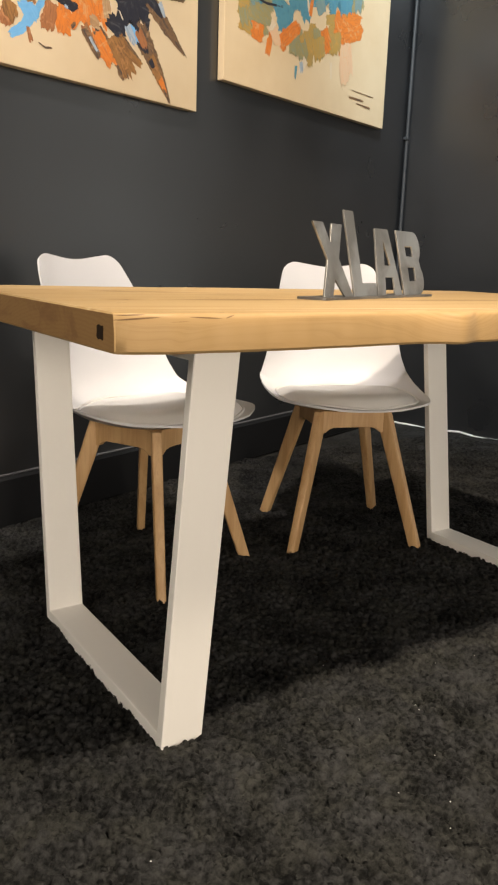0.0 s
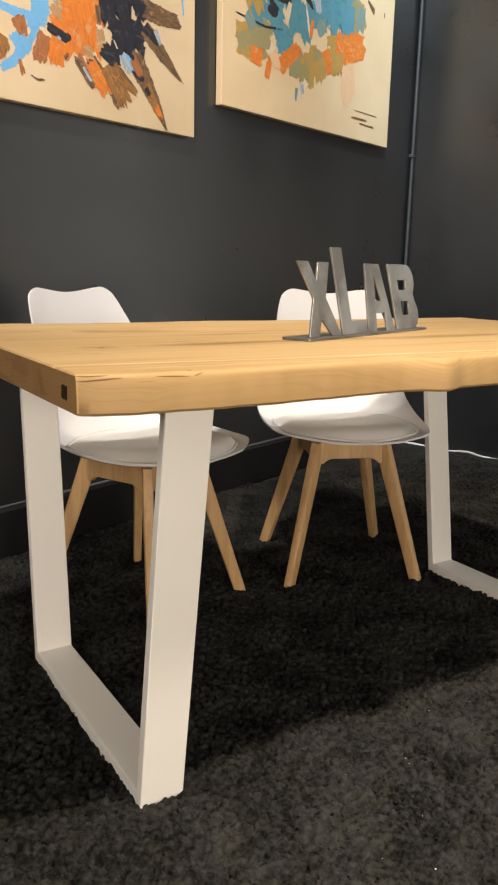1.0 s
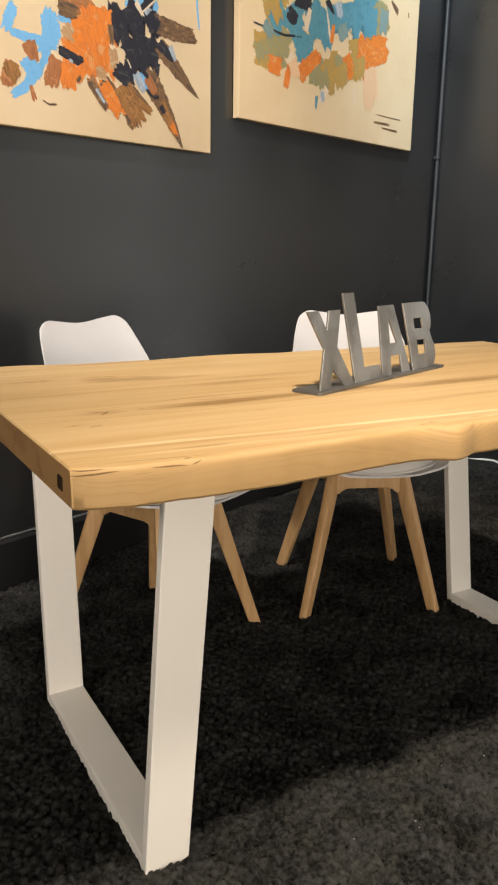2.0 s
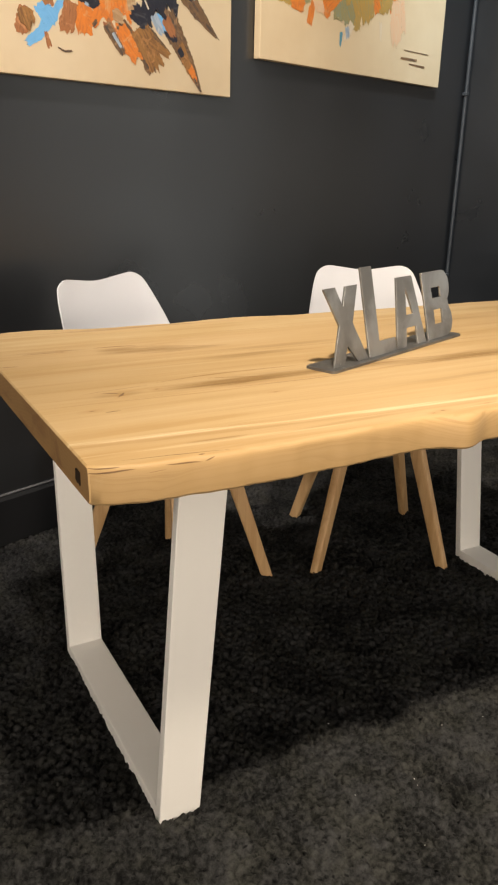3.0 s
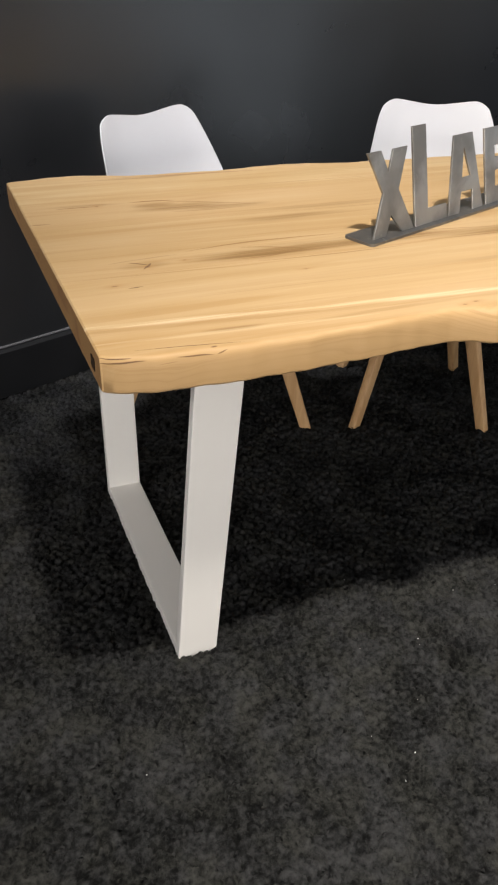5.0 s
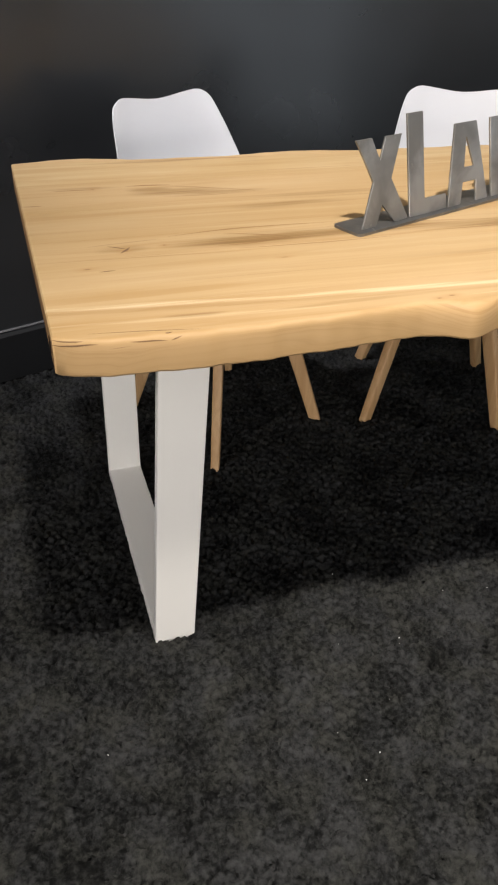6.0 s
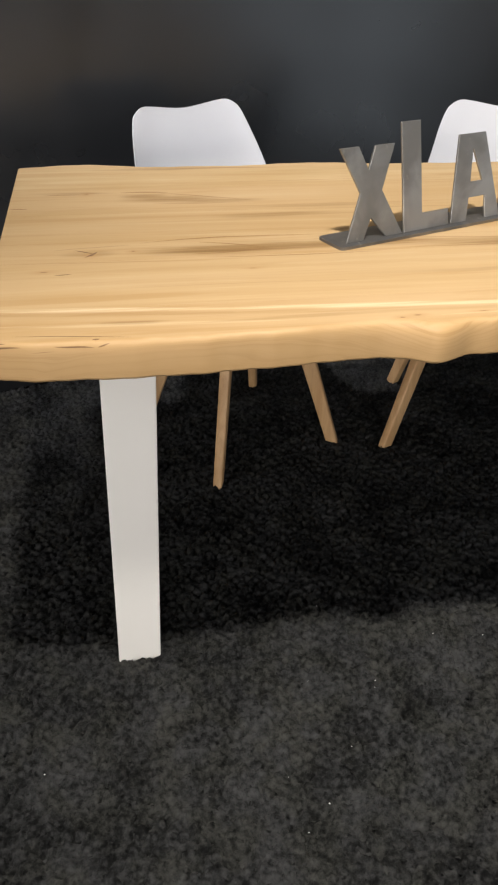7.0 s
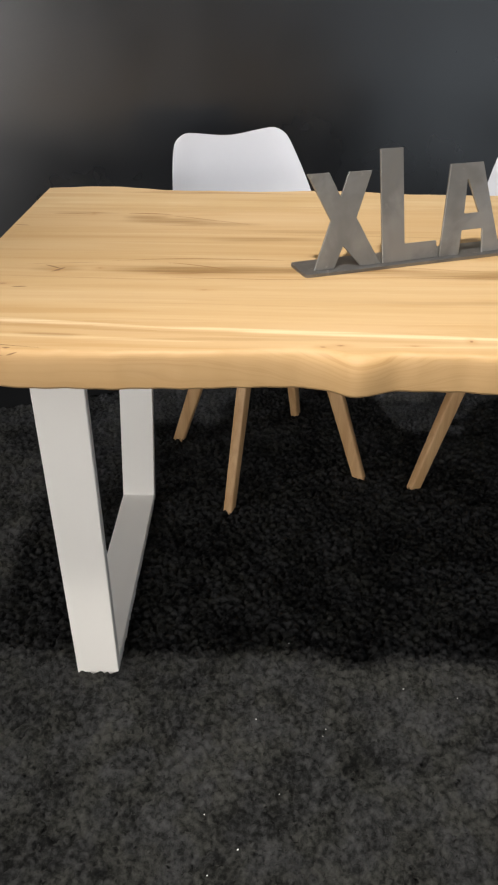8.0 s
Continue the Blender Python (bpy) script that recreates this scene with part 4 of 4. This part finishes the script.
stroke(first_painting, "umber", (0.745, 0.315, 0.015), (0.752, 0.253, 0.012))
stroke(first_painting, "haze", (0.981, 0.299, 0.015), (1.007, 0.256, 0.012))
stroke(first_painting, "haze", (0.904, 0.390, 0.013), (0.879, 0.365, 0.011))
stroke(first_painting, "rust", (0.475, 0.221, 0.021), (0.487, 0.170, 0.017))
stroke(first_painting, "rust", (0.550, 0.197, 0.034), (0.538, 0.113, 0.027))
stroke(first_painting, "orange", (0.589, 0.183, 0.032), (0.581, 0.114, 0.026))
stroke(first_painting, "orange", (0.646, 0.182, 0.025), (0.619, 0.139, 0.020))
stroke(first_painting, "navy", (0.570, 0.220, 0.017), (0.593, 0.193, 0.014))
stroke(first_painting, "navy", (0.613, 0.188, 0.019), (0.645, 0.205, 0.015))
stroke(first_painting, "haze", (0.595, 0.192, 0.009), (0.609, 0.187, 0.007))
stroke(first_painting, "bronze", (0.406, 0.154, 0.041), (0.417, 0.110, 0.033))
stroke(first_painting, "umber", (0.619, 0.139, 0.011), (0.636, 0.155, 0.009))
stroke(first_painting, "tan", (0.688, 0.183, 0.026), (0.731, 0.165, 0.021))
stroke(first_painting, "bronze", (0.938, 0.132, 0.027), (0.988, 0.054, 0.021))
stroke(first_painting, "navy", (0.938, 0.118, 0.017), (0.958, 0.093, 0.013))
stroke(first_painting, "orange", (0.983, 0.068, 0.016), (1.014, 0.029, 0.013))
stroke(first_painting, "umber", (0.999, 0.041, 0.009), (1.036, -0.002, 0.007))
stroke(first_painting, "umber", (0.942, 0.342, 0.031), (1.098, 0.351, 0.025))
stroke(first_painting, "umber", (1.002, 0.321, 0.010), (1.103, 0.332, 0.008))
stroke(first_painting, "navy", (0.928, 0.376, 0.040), (0.902, 0.323, 0.032))
stroke(first_painting, "cream", (0.823, 0.205, 0.005), (0.806, 0.231, 0.004))
stroke(first_painting, "cream", (0.924, 0.414, 0.006), (0.870, 0.369, 0.005))
stroke(second_painting, "ochre", (0.058, 0.236, 0.080), (0.210, 0.242, 0.090))
stroke(second_painting, "olive", (0.125, 0.292, 0.110), (0.273, 0.250, 0.092))
stroke(second_painting, "ochre", (0.137, 0.416, 0.052), (0.174, 0.340, 0.058))
stroke(second_painting, "ochre", (0.210, 0.434, 0.029), (0.250, 0.402, 0.040))
stroke(second_painting, "teal", (0.166, 0.394, 0.072), (0.234, 0.315, 0.070))
stroke(second_painting, "teal", (0.247, 0.318, 0.100), (0.361, 0.385, 0.114))
stroke(second_painting, "teal", (0.299, 0.278, 0.077), (0.409, 0.284, 0.080))
stroke(second_painting, "teal", (0.378, 0.467, 0.078), (0.450, 0.336, 0.086))
stroke(second_painting, "teal", (0.453, 0.425, 0.059), (0.517, 0.293, 0.044))
stroke(second_painting, "teal", (0.561, 0.500, 0.143), (0.619, 0.350, 0.132))
stroke(second_painting, "teal", (0.718, 0.556, 0.174), (0.774, 0.385, 0.156))
stroke(second_painting, "olive", (0.846, 0.556, 0.091), (0.896, 0.410, 0.081))
stroke(second_painting, "navy", (0.244, 0.393, 0.040), (0.320, 0.353, 0.036))
stroke(second_painting, "navy", (0.282, 0.451, 0.055), (0.394, 0.431, 0.031))
stroke(second_painting, "navy", (0.026, 0.317, 0.007), (0.124, 0.311, 0.007), (0.237, 0.305, 0.010), (0.371, 0.324, 0.008))
stroke(second_painting, "navy", (0.479, 0.481, 0.027), (0.543, 0.433, 0.011))
stroke(second_painting, "cream", (0.387, 0.434, 0.016), (0.356, 0.337, 0.023))
stroke(second_painting, "cream", (0.472, 0.473, 0.008), (0.499, 0.395, 0.014), (0.527, 0.315, 0.008))
stroke(second_painting, "orange", (0.537, 0.407, 0.014), (0.523, 0.323, 0.019))
stroke(second_painting, "olive", (0.418, 0.254, 0.081), (0.460, 0.167, 0.094))
stroke(second_painting, "ochre", (0.497, 0.297, 0.099), (0.575, 0.173, 0.109))
stroke(second_painting, "olive", (0.582, 0.309, 0.057), (0.607, 0.176, 0.041))
stroke(second_painting, "ochre", (0.660, 0.341, 0.110), (0.727, 0.224, 0.090))
stroke(second_painting, "ochre", (0.835, 0.393, 0.031), (0.620, 0.338, 0.029))
stroke(second_painting, "orange", (0.137, 0.201, 0.039), (0.218, 0.193, 0.050))
stroke(second_painting, "orange", (0.258, 0.193, 0.020), (0.247, 0.124, 0.023))
stroke(second_painting, "orange", (0.319, 0.227, 0.047), (0.378, 0.186, 0.059))
stroke(second_painting, "orange", (0.335, 0.186, 0.032), (0.468, 0.279, 0.025))
stroke(second_painting, "orange", (0.614, 0.311, 0.029), (0.678, 0.216, 0.036))
stroke(second_painting, "orange", (0.694, 0.335, 0.106), (0.832, 0.322, 0.093))
stroke(second_painting, "orange", (0.793, 0.367, 0.073), (0.950, 0.375, 0.077))
stroke(second_painting, "orange", (0.764, 0.296, 0.045), (0.770, 0.222, 0.024))
stroke(second_painting, "cream", (0.290, 0.261, 0.026), (0.251, 0.211, 0.018))
stroke(second_painting, "cream", (0.361, 0.231, 0.008), (0.460, 0.286, 0.011))
stroke(second_painting, "cream", (0.512, 0.176, 0.028), (0.460, 0.096, 0.014))
stroke(second_painting, "ochre", (0.161, 0.414, 0.045), (0.206, 0.342, 0.036))
stroke(second_painting, "teal", (0.294, 0.369, 0.064), (0.334, 0.326, 0.051))
stroke(second_painting, "teal", (0.447, 0.456, 0.048), (0.488, 0.313, 0.038))
stroke(second_painting, "haze", (0.554, 0.490, 0.035), (0.584, 0.424, 0.028))
stroke(second_painting, "slate", (0.585, 0.415, 0.054), (0.616, 0.348, 0.043))
stroke(second_painting, "teal", (0.767, 0.530, 0.111), (0.778, 0.394, 0.089))
stroke(second_painting, "slate", (0.893, 0.540, 0.048), (0.884, 0.421, 0.038))
stroke(second_painting, "olive", (0.088, 0.267, 0.041), (0.111, 0.193, 0.033))
stroke(second_painting, "olive", (0.186, 0.279, 0.050), (0.262, 0.238, 0.040))
stroke(second_painting, "teal", (0.351, 0.312, 0.078), (0.369, 0.263, 0.062))
stroke(second_painting, "orange", (0.181, 0.206, 0.039), (0.190, 0.178, 0.031))
stroke(second_painting, "orange", (0.270, 0.218, 0.022), (0.251, 0.128, 0.018))
stroke(second_painting, "orange", (0.325, 0.193, 0.035), (0.456, 0.293, 0.028))
stroke(second_painting, "olive", (0.460, 0.226, 0.063), (0.497, 0.163, 0.051))
stroke(second_painting, "ochre", (0.585, 0.276, 0.074), (0.610, 0.177, 0.059))
stroke(second_painting, "ochre", (0.718, 0.320, 0.066), (0.735, 0.222, 0.053))
stroke(second_painting, "orange", (0.627, 0.317, 0.033), (0.677, 0.255, 0.027))
stroke(second_painting, "orange", (0.758, 0.299, 0.050), (0.949, 0.374, 0.040))
stroke(second_painting, "blush", (0.815, 0.309, 0.043), (0.858, 0.156, 0.034))
stroke(second_painting, "haze", (0.472, 0.155, 0.020), (0.483, 0.110, 0.016))
stroke(second_painting, "slate", (0.114, 0.330, 0.033), (0.172, 0.284, 0.026))
stroke(second_painting, "blush", (0.790, 0.300, 0.040), (0.800, 0.200, 0.060), (0.815, 0.110, 0.045))
stroke(second_painting, "blush", (0.275, 0.235, 0.040), (0.320, 0.170, 0.030))
stroke(second_painting, "teal", (0.440, 0.135, 0.016), (0.436, 0.075, 0.008))
stroke(second_painting, "cream", (0.690, 0.200, 0.014), (0.700, 0.120, 0.010))
stroke(second_painting, "umber", (0.850, 0.115, 0.003), (1.088, 0.115, 0.004))
stroke(second_painting, "umber", (0.835, 0.083, 0.009), (0.993, 0.086, 0.010))
stroke(second_painting, "umber", (0.901, 0.067, 0.005), (1.059, 0.065, 0.009))
stroke(second_painting, "umber", (0.935, 0.573, 0.008), (1.004, 0.535, 0.022))
stroke(second_painting, "umber", (1.083, 0.557, 0.008), (1.086, 0.531, 0.008))

# the surface pipe in the corner, with its clips
pipe = thing("wall_pipe", (0, 0, 0), "thin grey-painted surface pipe up the wall corner", "pipe")
pipe.matrix_world = ROOM @ pose(CORNER - 0.014, -0.014, 0.16)
part("pipe", tube([(0, 0, 0), (0, 0, 3.43)], 0.009, 12), PIPE_PAINT, pipe, smooth=True)
for z in (0.45, 1.29, 2.4):
    part("clip", slab(-0.016, 0.011, -0.011, 0.013, z - 0.008, z + 0.008, 0.003, 2), PIPE_PAINT, pipe, "small pipe clip")

# the thin white line along the foot of the side wall, dipping into the pile
rnd = random.Random(8)
pts = [(CORNER - 0.02 - 0.012 * math.sin(i * 0.9), -0.05 - i * 0.03, -0.011 + 0.006 * math.sin(i * 0.55 + 0.6) + rnd.uniform(-0.001, 0.001)) for i in range(60)]
ob = part("cable", tube(pts, 0.005, 8), WHITE_LINE, smooth=True)
ob.matrix_world = ROOM
tagged(ob, "thin broken white line along the foot of the side wall", "cable")

# bits of lint on the carpet
rnd = random.Random(21)
LINT_AT = [(0.548, 0.197), (0.458, -0.237), (0.413, -0.279), (0.609, -0.010), (0.603, -0.025), (0.861, 0.066), (0.762, 0.085), (0.483, 0.009), (0.524, -0.141), (0.402, -0.180), (0.002, -0.109)]
for k, (x, y) in enumerate(LINT_AT):
    bm = bmesh.new()
    bmesh.ops.create_icosphere(bm, subdivisions=1, radius=0.0015 if k < 2 else 0.0010)
    for v in bm.verts:
        v.co = Vector((v.co.x * rnd.uniform(0.5, 1.3), v.co.y * rnd.uniform(0.5, 1.3), v.co.z * rnd.uniform(0.3, 0.8)))
    ob = part("lint", bm, LINT)
    ob.location = (x, y, 0.0055)
    tagged(ob, "tiny white speck of lint on the black carpet", "lint", "lint on the carpet")
